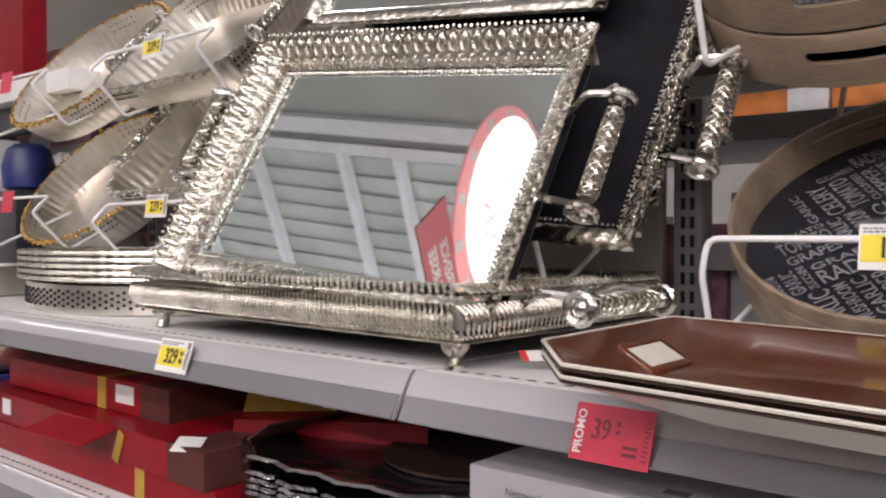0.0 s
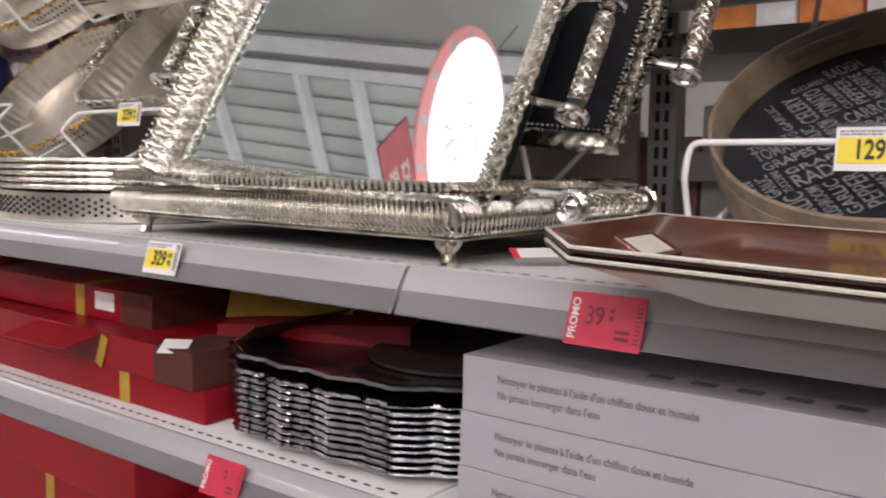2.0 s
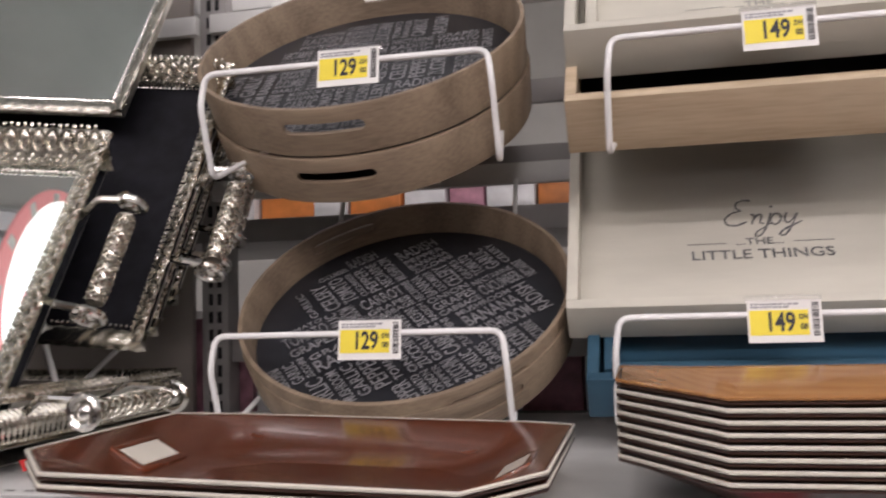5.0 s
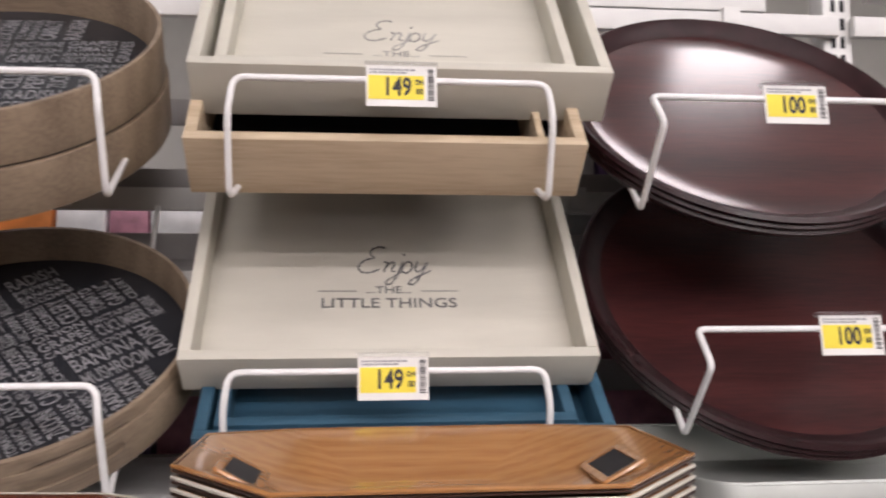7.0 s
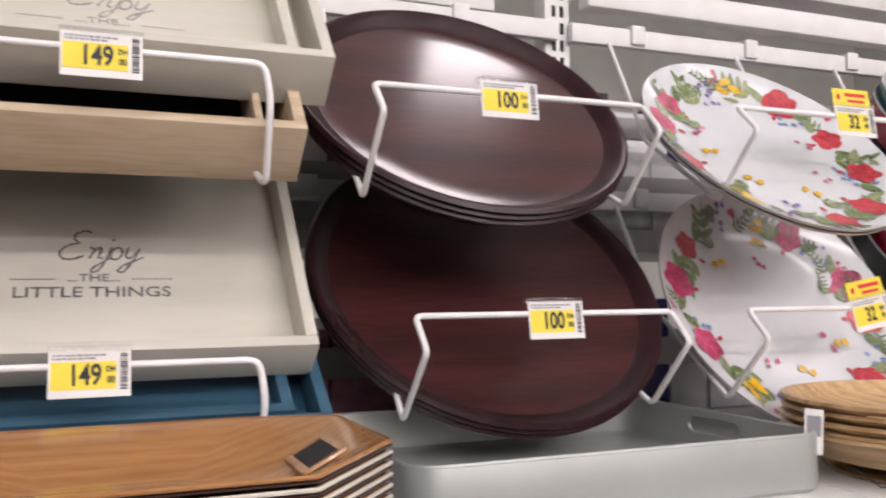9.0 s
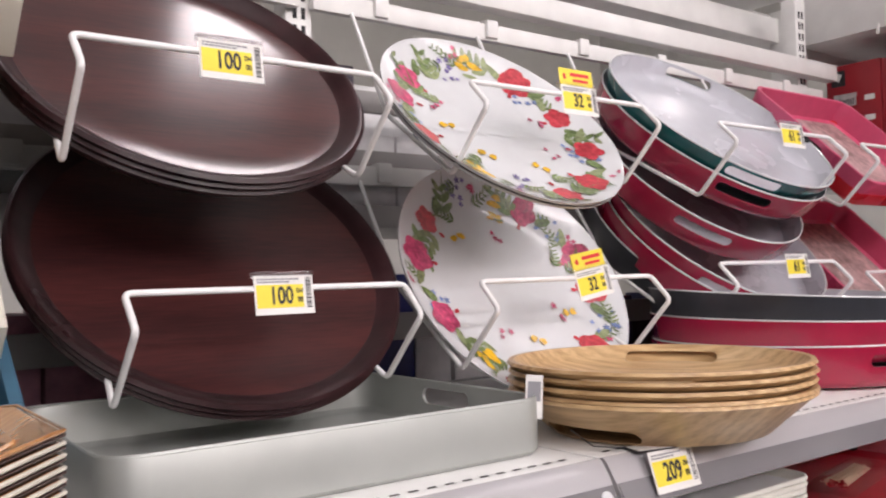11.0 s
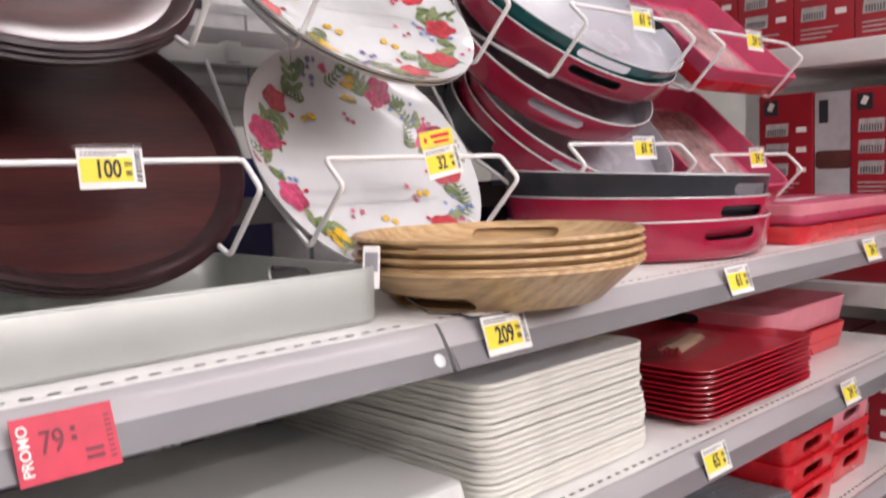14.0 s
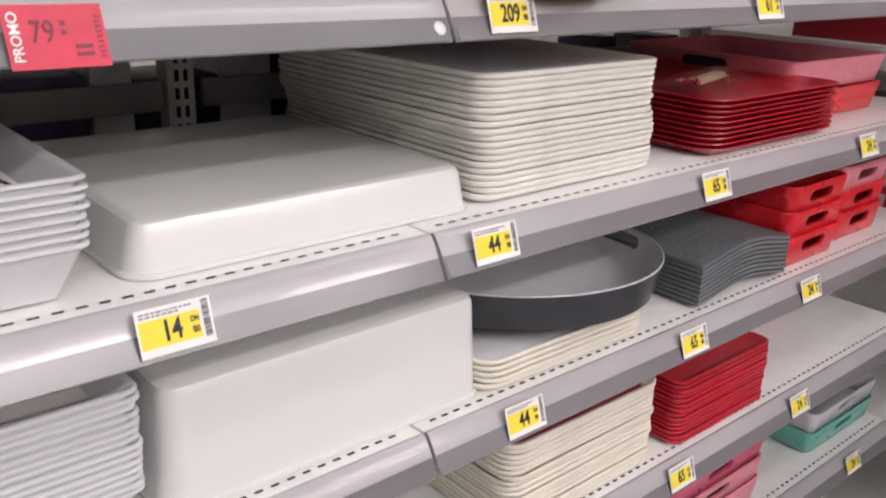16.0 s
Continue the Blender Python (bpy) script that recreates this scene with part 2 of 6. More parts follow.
def outline(kind, w, d, r, n=10, ph=0.0):
    """A closed outline of width w and depth d: 'rr' round-cornered, 'el' oval, 'cut' with cut corners, 'wavy' scalloped oval."""
    pts = []
    if kind == "el":
        k = n * 4
        pts = [(w / 2 * math.cos(2 * math.pi * i / k), d / 2 * math.sin(2 * math.pi * i / k)) for i in range(k)]
    elif kind == "rr":
        r = max(0.0005, min(r, w / 2 - 1e-4, d / 2 - 1e-4))
        for cx, cy, a0 in ((w / 2 - r, d / 2 - r, 0), (-w / 2 + r, d / 2 - r, 90), (-w / 2 + r, -d / 2 + r, 180), (w / 2 - r, -d / 2 + r, 270)):
            for i in range(n):
                a = radians(a0 + 90 * i / (n - 1))
                pts.append((cx + r * math.cos(a), cy + r * math.sin(a)))
    elif kind == "cut":
        c = r
        pts = [(w / 2, -d / 2 + c), (w / 2, d / 2 - c), (w / 2 - c, d / 2), (-w / 2 + c, d / 2), (-w / 2, d / 2 - c), (-w / 2, -d / 2 + c),
               (-w / 2 + c, -d / 2), (w / 2 - c, -d / 2)]
    elif kind == "wavy":
        k = 288
        for i in range(k):
            a = 2 * math.pi * i / k
            s = 1 + 0.018 * math.cos(18 * a) + 0.006 * math.cos(54 * a)
            ca, sa = math.cos(a), math.sin(a)
            q = (abs(ca) ** 3.4 + abs(sa) ** 3.4) ** (-1 / 3.4)
            pts.append((w / 2 * ca * q * s, d / 2 * sa * q * s))
    return pts


def loft(bm, rings, cap0=True, cap1=True, closed=True):
    vs = [[bm.verts.new(p) for p in r] for r in rings]
    n = len(vs[0])
    for a, b in zip(vs, vs[1:]):
        for i in range(n if closed else n - 1):
            j = (i + 1) % n
            bm.faces.new((a[i], a[j], b[j], b[i]))
    if cap0:
        bm.faces.new(vs[0][::-1])
    if cap1:
        bm.faces.new(vs[-1])
    return bm


def dish(kind, w, d, r, profile, n=10, cap0=True, cap1=True, bm=None):
    """A tray or bowl lofted through outlines: profile rows are (inset, height)."""
    bm = bm or bmesh.new()
    rings = []
    for inset, z in profile:
        rings.append([(x, y, z) for x, y in outline(kind, w - 2 * inset, d - 2 * inset, max(r - inset, 0.002) if kind != "cut" else r * (1 - inset / w), n)])
    return loft(bm, rings, cap0, cap1)


def wall_profile(h, t=0.006, slope=0.0, foot=0.004, floor=0.005):
    """Outside up, over a rounded lip and down to the floor inside; slope is how far the base draws in."""
    return [(slope + foot, 0), (slope, foot), (t * 0.0, h - t * 0.4), (t * 0.15, h - t * 0.1), (t * 0.5, h), (t * 0.85, h - t * 0.1), (t, h - t * 0.4),
            (slope + t, floor + 0.006), (slope + t + 0.004, floor + 0.001), (slope + t + 0.008, floor)]


def tube(bm, pts, r, seg=8, closed=False, corner=0.0):
    """A round wire through points, its corners rounded."""
    P = [Vector(p) for p in pts]
    if corner:
        q = [P[0]]
        for a, b, c in zip(P, P[1:], P[2:]):
            u, v = (a - b), (c - b)
            k = min(corner, u.length * 0.45, v.length * 0.45)
            s, e = b + u.normalized() * k, b + v.normalized() * k
            for i in range(5):
                f = i / 4
                q.append(s * (1 - f) ** 2 + b * 2 * f * (1 - f) + e * f * f)
        q.append(P[-1])
        P = q
    rings, last = [], None
    for i, p in enumerate(P):
        if closed:
            d = (P[(i + 1) % len(P)] - P[i - 1]).normalized()
        else:
            d = (P[min(i + 1, len(P) - 1)] - P[max(i - 1, 0)]).normalized()
        if last is None:
            last = d.orthogonal().normalized()
        last = (last - d * last.dot(d)).normalized()
        o = d.cross(last)
        rr = r[i] if isinstance(r, (list, tuple)) else r
        rings.append([p + (last * math.cos(2 * math.pi * k / seg) + o * math.sin(2 * math.pi * k / seg)) * rr for k in range(seg)])
    if closed:
        rings.append(rings[0])
        return loft(bm, rings, False, False)
    return loft(bm, rings)


def ball(bm, c, r, sx=1.0, sy=1.0, sz=1.0, sub=1):
    g = bmesh.ops.create_icosphere(bm, subdivisions=sub, radius=r)
    for v in g["verts"]:
        v.co = Vector((c[0] + v.co.x * sx, c[1] + v.co.y * sy, c[2] + v.co.z * sz))
    return bm


TEXTS = {}


def text_mesh(body, size, material, squeeze=1.0, align="CENTER"):
    key = (body, size, material.name, squeeze, align)
    if key not in TEXTS:
        cu = bpy.data.curves.new("writing", "FONT")
        cu.body, cu.size, cu.align_x, cu.align_y, cu.resolution_u = body, size, align, "CENTER", 3
        cu.extrude, cu.offset = 0.00015, size * (0.022 if material is INK or material is PAPER else 0.006)
        ob = bpy.data.objects.new("writing", cu)
        me = bpy.data.meshes.new_from_object(ob)
        for v in me.vertices:
            v.co.x *= squeeze
        me.materials.clear()
        me.materials.append(material)
        bpy.data.objects.remove(ob)
        TEXTS[key] = me
    return TEXTS[key]


def write(name, body, size, material, parent, m, squeeze=1.0, align="CENTER"):
    return share(name, text_mesh(body, size, material, squeeze, align), parent, m)


def flat(bm, x0, x1, y0, y1, z=0.0, t=0.0004):
    return box(bm, x0, x1, y0, y1, z, z + t)


def hung(x, y, z, tilt, d, h, turn=0.0):
    """The pose of a tray that leans back: its front rim's lower middle (0, -d/2, h) lies at x, y, z."""
    r = pose(0, 0, 0, tilt, 0, turn)
    return Matrix.Translation(Vector((x, y, z)) - r @ Vector((0, -d / 2, h))) @ r


# ---- the shelving ----
UNITS = (-2.667, -1.333, 0.0, 1.333, 2.667)
LEVELS = (1.25, 1.024, 0.80, 0.575, 0.335)
DEPTH = 0.53


def shelf_mesh(w):
    bm = bmesh.new()
    g = 0.0022
    box(bm, g, w - g, 0.004, DEPTH, -0.028, -0.0005, 0.002)
    return bm


def rail_mesh(w):
    """The slanted price rail: a rounded lip, then a sheet that leans out to its foot."""
    sec = [(0.004, -0.001), (-0.001, 0.0), (-0.005, -0.003), (-0.011, -0.012), (-0.019, -0.026), (-0.0255, -0.0385), (-0.0250, -0.0412), (-0.0215, -0.0408),
           (-0.017, -0.032), (-0.006, -0.016), (0.004, -0.012)]
    bm = bmesh.new()
    g = 0.0025
    loft(bm, [[(x + s * (g - 0.05 * min(0, z + 0.012)), y, z) for y, z in sec] for x, s in ((0, 1), (w, -1))])
    return bm


def strip_mesh(w):
    """The clear channel strip that covers the lower half of the rail."""
    sec = [(-0.0168, -0.0200), (-0.0276, -0.0392), (-0.0264, -0.0408), (-0.0150, -0.0215)]
    bm = bmesh.new()
    loft(bm, [[(x + s * (0.0035 - 0.05 * min(0, z + 0.012)), y, z) for y, z in sec] for x, s in ((0, 1), (w, -1))])
    bmesh.ops.recalc_face_normals(bm, faces=bm.faces)
    return bm


def slots_mesh(w, pitch=0.0175):
    bm = bmesh.new()
    x = 0.02
    while x < w - 0.02:
        bm.faces.new([bm.verts.new(p) for p in ((x, 0.014, 0), (x + 0.0090, 0.014, 0), (x + 0.0090, 0.0178, 0), (x, 0.0178, 0))])
        x += pitch
    return bm


SHELF_ME = {}
for i in range(4):
    x0, w = UNITS[i], UNITS[i + 1] - UNITS[i]
    for n, z in enumerate(LEVELS):
        s = thing("shelf", "white steel gondola shelf with a slanted grey price rail", "shelf", pose(x0, 0, z), "gondola shelves", "structure")
        if not SHELF_ME:
            a = part("board", shelf_mesh(w), WHITE_STEEL, s, "white perforated steel board")
            b = part("price_rail", rail_mesh(w), RAIL, s, "grey translucent price rail")
            c = part("slot_row", slots_mesh(w), SLOT, s)
            c.location.z = 0.0002
            d = part("channel_strip", strip_mesh(w), RAILSTRIP, s, "darker clear channel strip", False)
            SHELF_ME.update(a=a.data, b=b.data, c=c.data, d=d.data)
        else:
            share("board", SHELF_ME["a"], s, pose(0, 0, 0), "white perforated steel board")
            share("price_rail", SHELF_ME["b"], s, pose(0, 0, 0), "grey translucent price rail")
            share("channel_strip", SHELF_ME["d"], s, pose(0, 0, 0), "darker clear channel strip")
            share("slot_row", SHELF_ME["c"], s, pose(0, 0, 0.0002))

# uprights with two columns of slots
POSTX = (-1.30, 0.008, 1.328, 2.60)
for i, px in enumerate(POSTX):
    p = thing("upright", "grey steel gondola upright with two rows of slots", "upright", pose(px, 0.534, 0), "uprights", "structure")
    part("post", boxm(-0.02, 0.02, 0, 0.035, 0.06, 2.02, 0.002), GREY_STEEL if i < 2 else WHITE_STEEL, p)
    bm = bmesh.new()
    z = 0.3
    while z < 1.98:
        for sx in (-0.009, 0.004):
            box(bm, sx, sx + 0.006, -0.0008, 0.0, z, z + 0.016)
        z += 0.025
    part("slot_row", bm, SLOT, p, smooth=False)

# back panel: frames with level slats and open gaps to the far side
for i in range(4):
    x0, x1 = UNITS[i] + 0.03, UNITS[i + 1] - 0.03
    b = thing("back_panel", "grey steel back panel with open slots between slats", "panel", pose(0, 0, 0), "back panels", "structure")
    if i == 1:
        part("sheet", boxm(x0, x1, 0.540, 0.552, 1.0, 1.92, 0.002), BEIGE, b, "plain beige back sheet")
        continue
    for k, (za, zb) in enumerate(((0.06, 0.42), (0.50, 0.56), (0.63, 0.69), (0.77, 0.83), (0.895, 0.955), (1.06, 1.10), (1.17, 1.25), (1.32, 1.36), (1.487, 1.52),
                                  (1.572, 1.6), (1.656, 1.688))):
        part("slat", boxm(x0, x1, 0.540, 0.552, za, zb, 0.002), GREY_STEEL, b)

# white plugs in the rail ends
for px, z in ((1.318, 1.25),):
    pl = thing("rail_plug", "small round white plastic plug in the rail end", "plug", pose(px, -0.0215, z - 0.029, 61, 0, 0), "rail plugs", "structure")
    part("cap", dish("el", 0.013, 0.013, 0, [(0, 0), (0, 0.001), (0.0015, 0.002)], 6), PLATE, pl)

# hanging rails behind the leaning trays
for z, y in ((1.803, 0.518), (1.562, 0.520)):
    for i in range(4):
        r = thing("hanging_rail", "white steel hanging rail with clips", "rail", pose(0, 0, 0), "hanging rails", "structure")
        part("bar", boxm(UNITS[i] + 0.01, UNITS[i + 1] - 0.01, y, y + 0.014, z - 0.016, z + 0.012, 0.003), WHITE_STEEL, r)
        for k in range(6):
            cx = UNITS[i] + 0.12 + k * 0.21
            part("clip", boxm(cx - 0.012, cx + 0.012, y - 0.006, y + 0.018, z - 0.012, z + 0.017, 0.003), WHITE_STEEL, r)


def cut(ob, cutter_bm):
    """Cuts holes through a part and keeps the plain result."""
    me = bpy.data.meshes.new("cutter")
    bmesh.ops.recalc_face_normals(cutter_bm, faces=cutter_bm.faces)
    cutter_bm.to_mesh(me)
    cutter_bm.free()
    co = new("cutter", me)
    co.parent, co.matrix_parent_inverse = ob.parent, Matrix()
    md = ob.modifiers.new("cut", "BOOLEAN")
    md.operation, md.object, md.solver = "DIFFERENCE", co, "EXACT"
    bpy.context.view_layer.update()
    dg = bpy.context.evaluated_depsgraph_get()
    res = bpy.data.meshes.new_from_object(ob.evaluated_get(dg))
    ob.modifiers.clear()
    ob.data = res
    bpy.data.objects.remove(co)
    for p in res.polygons:
        p.use_smooth = True
    res.set_sharp_from_angle(angle=radians(38))
    return ob


def slot(bm, w, h, t, m):
    """A long round-ended cutter, w wide, h high, t deep along y, at m."""
    rings = []
    for y in (-t / 2, t / 2):
        rings.append([m @ Vector((x, y, z)) for x, z in outline("rr", w, h, h / 2 - 1e-4, 6)])
    return loft(bm, rings)


# ---- price tags and hooks ----
def price_tag(price, m, holder=False, offer=False, w=0.061, h=0.037, cents=True):
    """A paper price tag: a yellow field with the price, small print and a bar code. Its face looks along local z."""
    t = thing("price_tag", "white and yellow paper price tag reading %s" % price, "price tag", m, "price tags")
    part("card", boxm(-w / 2, w / 2, -h / 2, h / 2, -0.0006, 0, 0), PAPER, t, smooth=False)
    part("price_field", flat(bmesh.new(), -w * 0.47, w * 0.32, -h * 0.33, h * 0.26, 0.0002, 0.0002), YELLOW, t, "yellow price field", False)
    write("price", price, h * 0.62, INK, t, pose(-w * 0.06, -h * 0.04, 0.0008), 0.72)
    write("currency", "DH", h * 0.17, INK, t, pose(w * 0.255, h * 0.09, 0.0008), 0.8)
    write("currency", "00", h * 0.2, INK, t, pose(w * 0.255, -h * 0.14, 0.0008), 0.8)
    bm = bmesh.new()
    r = random.Random(price)
    x = -w * 0.45
    for ln in (0.40, 0.33):
        x = -w * 0.45
        while x < w * (0.2 if ln > 0.35 else 0.05):
            k = r.uniform(0.0015, 0.005)
            flat(bm, x, x + k, h * ln - 0.0008, h * ln + 0.0008, 0.0002, 0.0002)
            x += k + 0.0009
    part("small_print", bm, GREYINK, t, "", False)
    bm = bmesh.new()
    y = -h * 0.35
    while y < h * 0.42:
        k = r.choice((0.0005, 0.0009, 0.0013))
        flat(bm, w * 0.37, w * 0.46, y, y + k, 0.0002, 0.0002)
        y += k + r.choice((0.0005, 0.0009))
    part("bar_code", bm, INK, t, "", False)
    if holder:
        part("holder", boxm(-w / 2 - 0.001, w / 2 + 0.001, h / 2 - 0.001, h / 2 + 0.004, -0.0075, 0.0012, 0.0006), CLEAR, t, "clear plastic holder")
    if offer:
        o = part("offer_card", boxm(-w * 0.5, w * 0.44, h / 2 + 0.0005, h / 2 + 0.0215, -0.0009, -0.0002), YELLOW, t, "yellow discount card", False)
        bm = bmesh.new()
        flat(bm, -w * 0.2, w * 0.34, h / 2 + 0.012, h / 2 + 0.0165, 0, 0.0002)
        flat(bm, -w * 0.14, w * 0.3, h / 2 + 0.005, h / 2 + 0.0085, 0, 0.0002)
        ball(bm, (-w * 0.36, h / 2 + 0.011, 0), 0.004, 0.8, 1.1, 0.05)
        part("print", bm, REDINK, o, "red print", False)
    return t


RAILTAG = pose(0, 0, 0, 61, 0, 0)


def rail_tag(price, x, z, turn=0.0, dz=0.0, **k):
    """A tag in a shelf's slanted rail; x is its left edge."""
    w = k.get("w", 0.061)
    return price_tag(price, pose(x + w / 2, -0.0225, z - 0.0172 + dz) @ RAILTAG @ pose(0, 0, 0, 11, 0, 0) @ pose(0, 0, 0, 0, 0, turn), **k)


def promo_tag(price, x, z, w=0.062, h=0.041):
    t = thing("promo_tag", "red paper promotion tag reading %s" % price, "price tag", pose(x + w / 2, -0.0250, z - 0.0225) @ RAILTAG @ pose(0, 0, 0, 8, 0, 0), "promotion tags")
    part("card", boxm(-w / 2, w / 2, -h / 2, h / 2, -0.0006, 0), PROMO, t, "", False)
    write("word", "PROMO", h * 0.22, PAPER, t, pose(-w * 0.40, 0, 0.0006, 0, 0, 90))
    write("price", price, h * 0.5, WINEINK, t, pose(-w * 0.14, h * 0.06, 0.0006), 0.75)
    bm = bmesh.new()
    for k in range(2):
        flat(bm, w * 0.05, w * 0.10, h * 0.02 + k * h * 0.14, h * 0.10 + k * h * 0.14, 0.0002, 0.0002)
        flat(bm, w * 0.16, w * 0.34, -h * 0.32 + k * h * 0.12, -h * 0.26 + k * h * 0.12, 0.0002, 0.0002)
    for k in range(9):
        flat(bm, w * 0.40, w * 0.46, -h * 0.36 + k * h * 0.08, -h * 0.33 + k * h * 0.08, 0.0002, 0.0002)
    part("small_print", bm, WINEINK, t, "", False)
    return t


def hook(x, y, z, price, w=0.285, drop=0.10, tagx=None, rail=None, offer=False, tilt=82, tagturn=0.0, pink=False, tag=True, knee=0.0):
    """A bent wire holder: a level front bar, two legs that may kink forward at a knee and run down to the foot, then arms back up to the rail."""
    hk = thing("wire_tray_holder", "white coated wire holder with a level front bar", "display hook", None, "wire tray holders")
    a, rz, ry = w / 2, (rail or (1.79 if z > 1.5 else 1.55)), 0.518
    pts = [(x - a + 0.030, ry, rz), (x - a + 0.028, 0.43, z - drop + 0.10), (x - a, y + (0.036 if knee else 0.024), z - drop)]
    if knee:
        pts += [(x - a, y - knee, z - 0.031), (x - a, y, z)]
    else:
        pts += [(x - a + 0.001, y - 0.004, z - 0.032), (x - a + 0.005, y, z)]
    pts = pts + [(2 * x - px, py, pz) for px, py, pz in pts[::-1]]
    part("wire", tube(bmesh.new(), pts, 0.0031, 10, corner=0.0075 if knee else 0.011), WIRE, hk)
    if not tag:
        return hk
    tx = x if tagx is None else tagx
    m = pose(tx, y - 0.0046, z - 0.006, tilt, 0, 0)
    if pink:
        t = thing("promo_tag", "small pink paper tag folded on a wire", "price tag", m, "promotion tags")
        part("card", boxm(-0.024, 0.024, -0.022, 0.02, -0.0006, 0), PROMO, t, "", False)
    else:
        price_tag(price, m @ pose(0, 0, 0, 0, 0, tagturn), True, offer)
    return hk


# ---- silver trays ----
def silver_rim(w, d, rad=0.0135, lobes=0.0135, rise=0.0, foot=None):
    """A heavy gadrooned frame: a bulging section whose ridges run across it."""
    bm = bmesh.new()
    corner = 0.02
    path = []
    for x, y, ux, uy in ((-w / 2, -d / 2, 1, 0), (w / 2, -d / 2, 0, 1), (w / 2, d / 2, -1, 0), (-w / 2, d / 2, 0, -1)):
        ln = w if ux else d
        n = int(ln / (lobes / 6))
        for i in range(n):
            path.append((x + ux * ln * i / n, y + uy * ln * i / n, ux, uy, ln * i / n, rise if foot is None or ux != 1 else foot))
    rings = []
    for x, y, ux, uy, s, up in path:
        nx, ny = uy, -ux
        ph = s / lobes
        ring = []
        for k in range(9):
            a = math.pi * k / 8
            sk = 0.5 + 0.5 * math.cos(2 * math.pi * (ph + 0.45 * math.cos(a)))
            leaf = math.sin(2 * math.pi * (ph * 0.5 - 0.8 * math.cos(a))) * math.sin(3 * a)
            r = rad * (0.86 + 0.13 * math.sqrt(sk) + 0.03 * leaf)
            ring.append((x + nx * math.cos(a) * r - nx * rad * 0.9, y + ny * math.cos(a) * r - ny * rad * 0.9, math.sin(a) * r * 0.6 + 0.004 + up * (0.5 + 0.5 * math.cos(a))))
        rings.append(ring)
    rings.append(rings[0])
    return loft(bm, rings, False, False, closed=False)


def lobe_row(w, d, rad, rise, step):
    """Domed shells side by side across the sloped flange of a rim, each held by a crescent, with a pearl at each gap."""
    bm = bmesh.new()
    for x, y, ux, uy in ((-w / 2, -d / 2, 1, 0), (w / 2, -d / 2, 0, 1), (w / 2, d / 2, -1, 0), (-w / 2, d / 2, 0, -1)):
        if ux == 1:
            continue
        ln = w if ux else d
        n = int(ln / step)

        def at(along, across, up):
            px, py = x + ux * along - uy * rad * 0.9, y + uy * along + ux * rad * 0.9
            return Vector((px + uy * across, py - ux * across, 0.0055 + rad * 0.46 + rise * (0.5 + 0.5 * across / rad) + up))

        for i in range(1, n):
            s0 = ln * i / n
            g = bmesh.ops.create_icosphere(bm, subdivisions=2, radius=1)
            for v in g["verts"]:
                v.co = at(s0 + v.co.y * step * 0.36, v.co.x * rad * 0.52 + rad * 0.10, v.co.z * rad * 0.30)
            for sg, reach in ((1, 0.62), (-1, 0.52)):
                pts = []
                for k in range(7):
                    a = math.pi * (k / 6 - 0.5)
                    pts.append(at(s0 + step * 0.47 * math.sin(a), rad * 0.10 + sg * rad * reach * math.cos(a), rad * 0.05))
                tube(bm, pts, [0.0007, 0.0013, 0.0017, 0.0019, 0.0017, 0.0013, 0.0007], 5)
            ball(bm, at(s0 + step * 0.5, rad * 0.86, rad * 0.02), 0.0026)
            ball(bm, at(s0 + step * 0.5, -rad * 0.62, rad * 0.02), 0.0021)
            ball(bm, at(s0, rad * 0.92, -rad * 0.02), 0.0022)
            for q in (-0.25, 0.25):
                ball(bm, at(s0 + step * q, -rad * 0.80, -rad * 0.05), 0.0017)
    return bm


def rope_row(w, d, z, r, step):
    """A twisted rope along the four sides: short slanted strands."""
    bm = bmesh.new()
    for x, y, ux, uy in ((-w / 2, -d / 2, 1, 0), (w / 2, -d / 2, 0, 1), (w / 2, d / 2, -1, 0), (-w / 2, d / 2, 0, -1)):
        ln = w if ux else d
        n = int(ln / step)
        for i in range(n):
            s0 = ln * i / n
            pts = []
            for k in range(4):
                f = k / 3 - 0.5
                a = math.pi * 0.9 * f
                out, up = r * math.sin(a), r * math.cos(a)
                al = s0 + step * 1.5 * f
                pts.append((x + ux * al + uy * out, y + uy * al - ux * out, z + up * 0.7))
            tube(bm, pts, [step * 0.2, step * 0.46, step * 0.46, step * 0.2], 5)
    return bm


def bead_row(w, d, z, r, step):
    bm = bmesh.new()
    for x, y, ux, uy in ((-w / 2, -d / 2, 1, 0), (w / 2, -d / 2, 0, 1), (w / 2, d / 2, -1, 0), (-w / 2, d / 2, 0, -1)):
        ln = w if ux else d
        n = int(ln / step)
        for i in range(n):
            ball(bm, (x + ux * ln * i / n, y + uy * ln * i / n, z), r)
    return bm


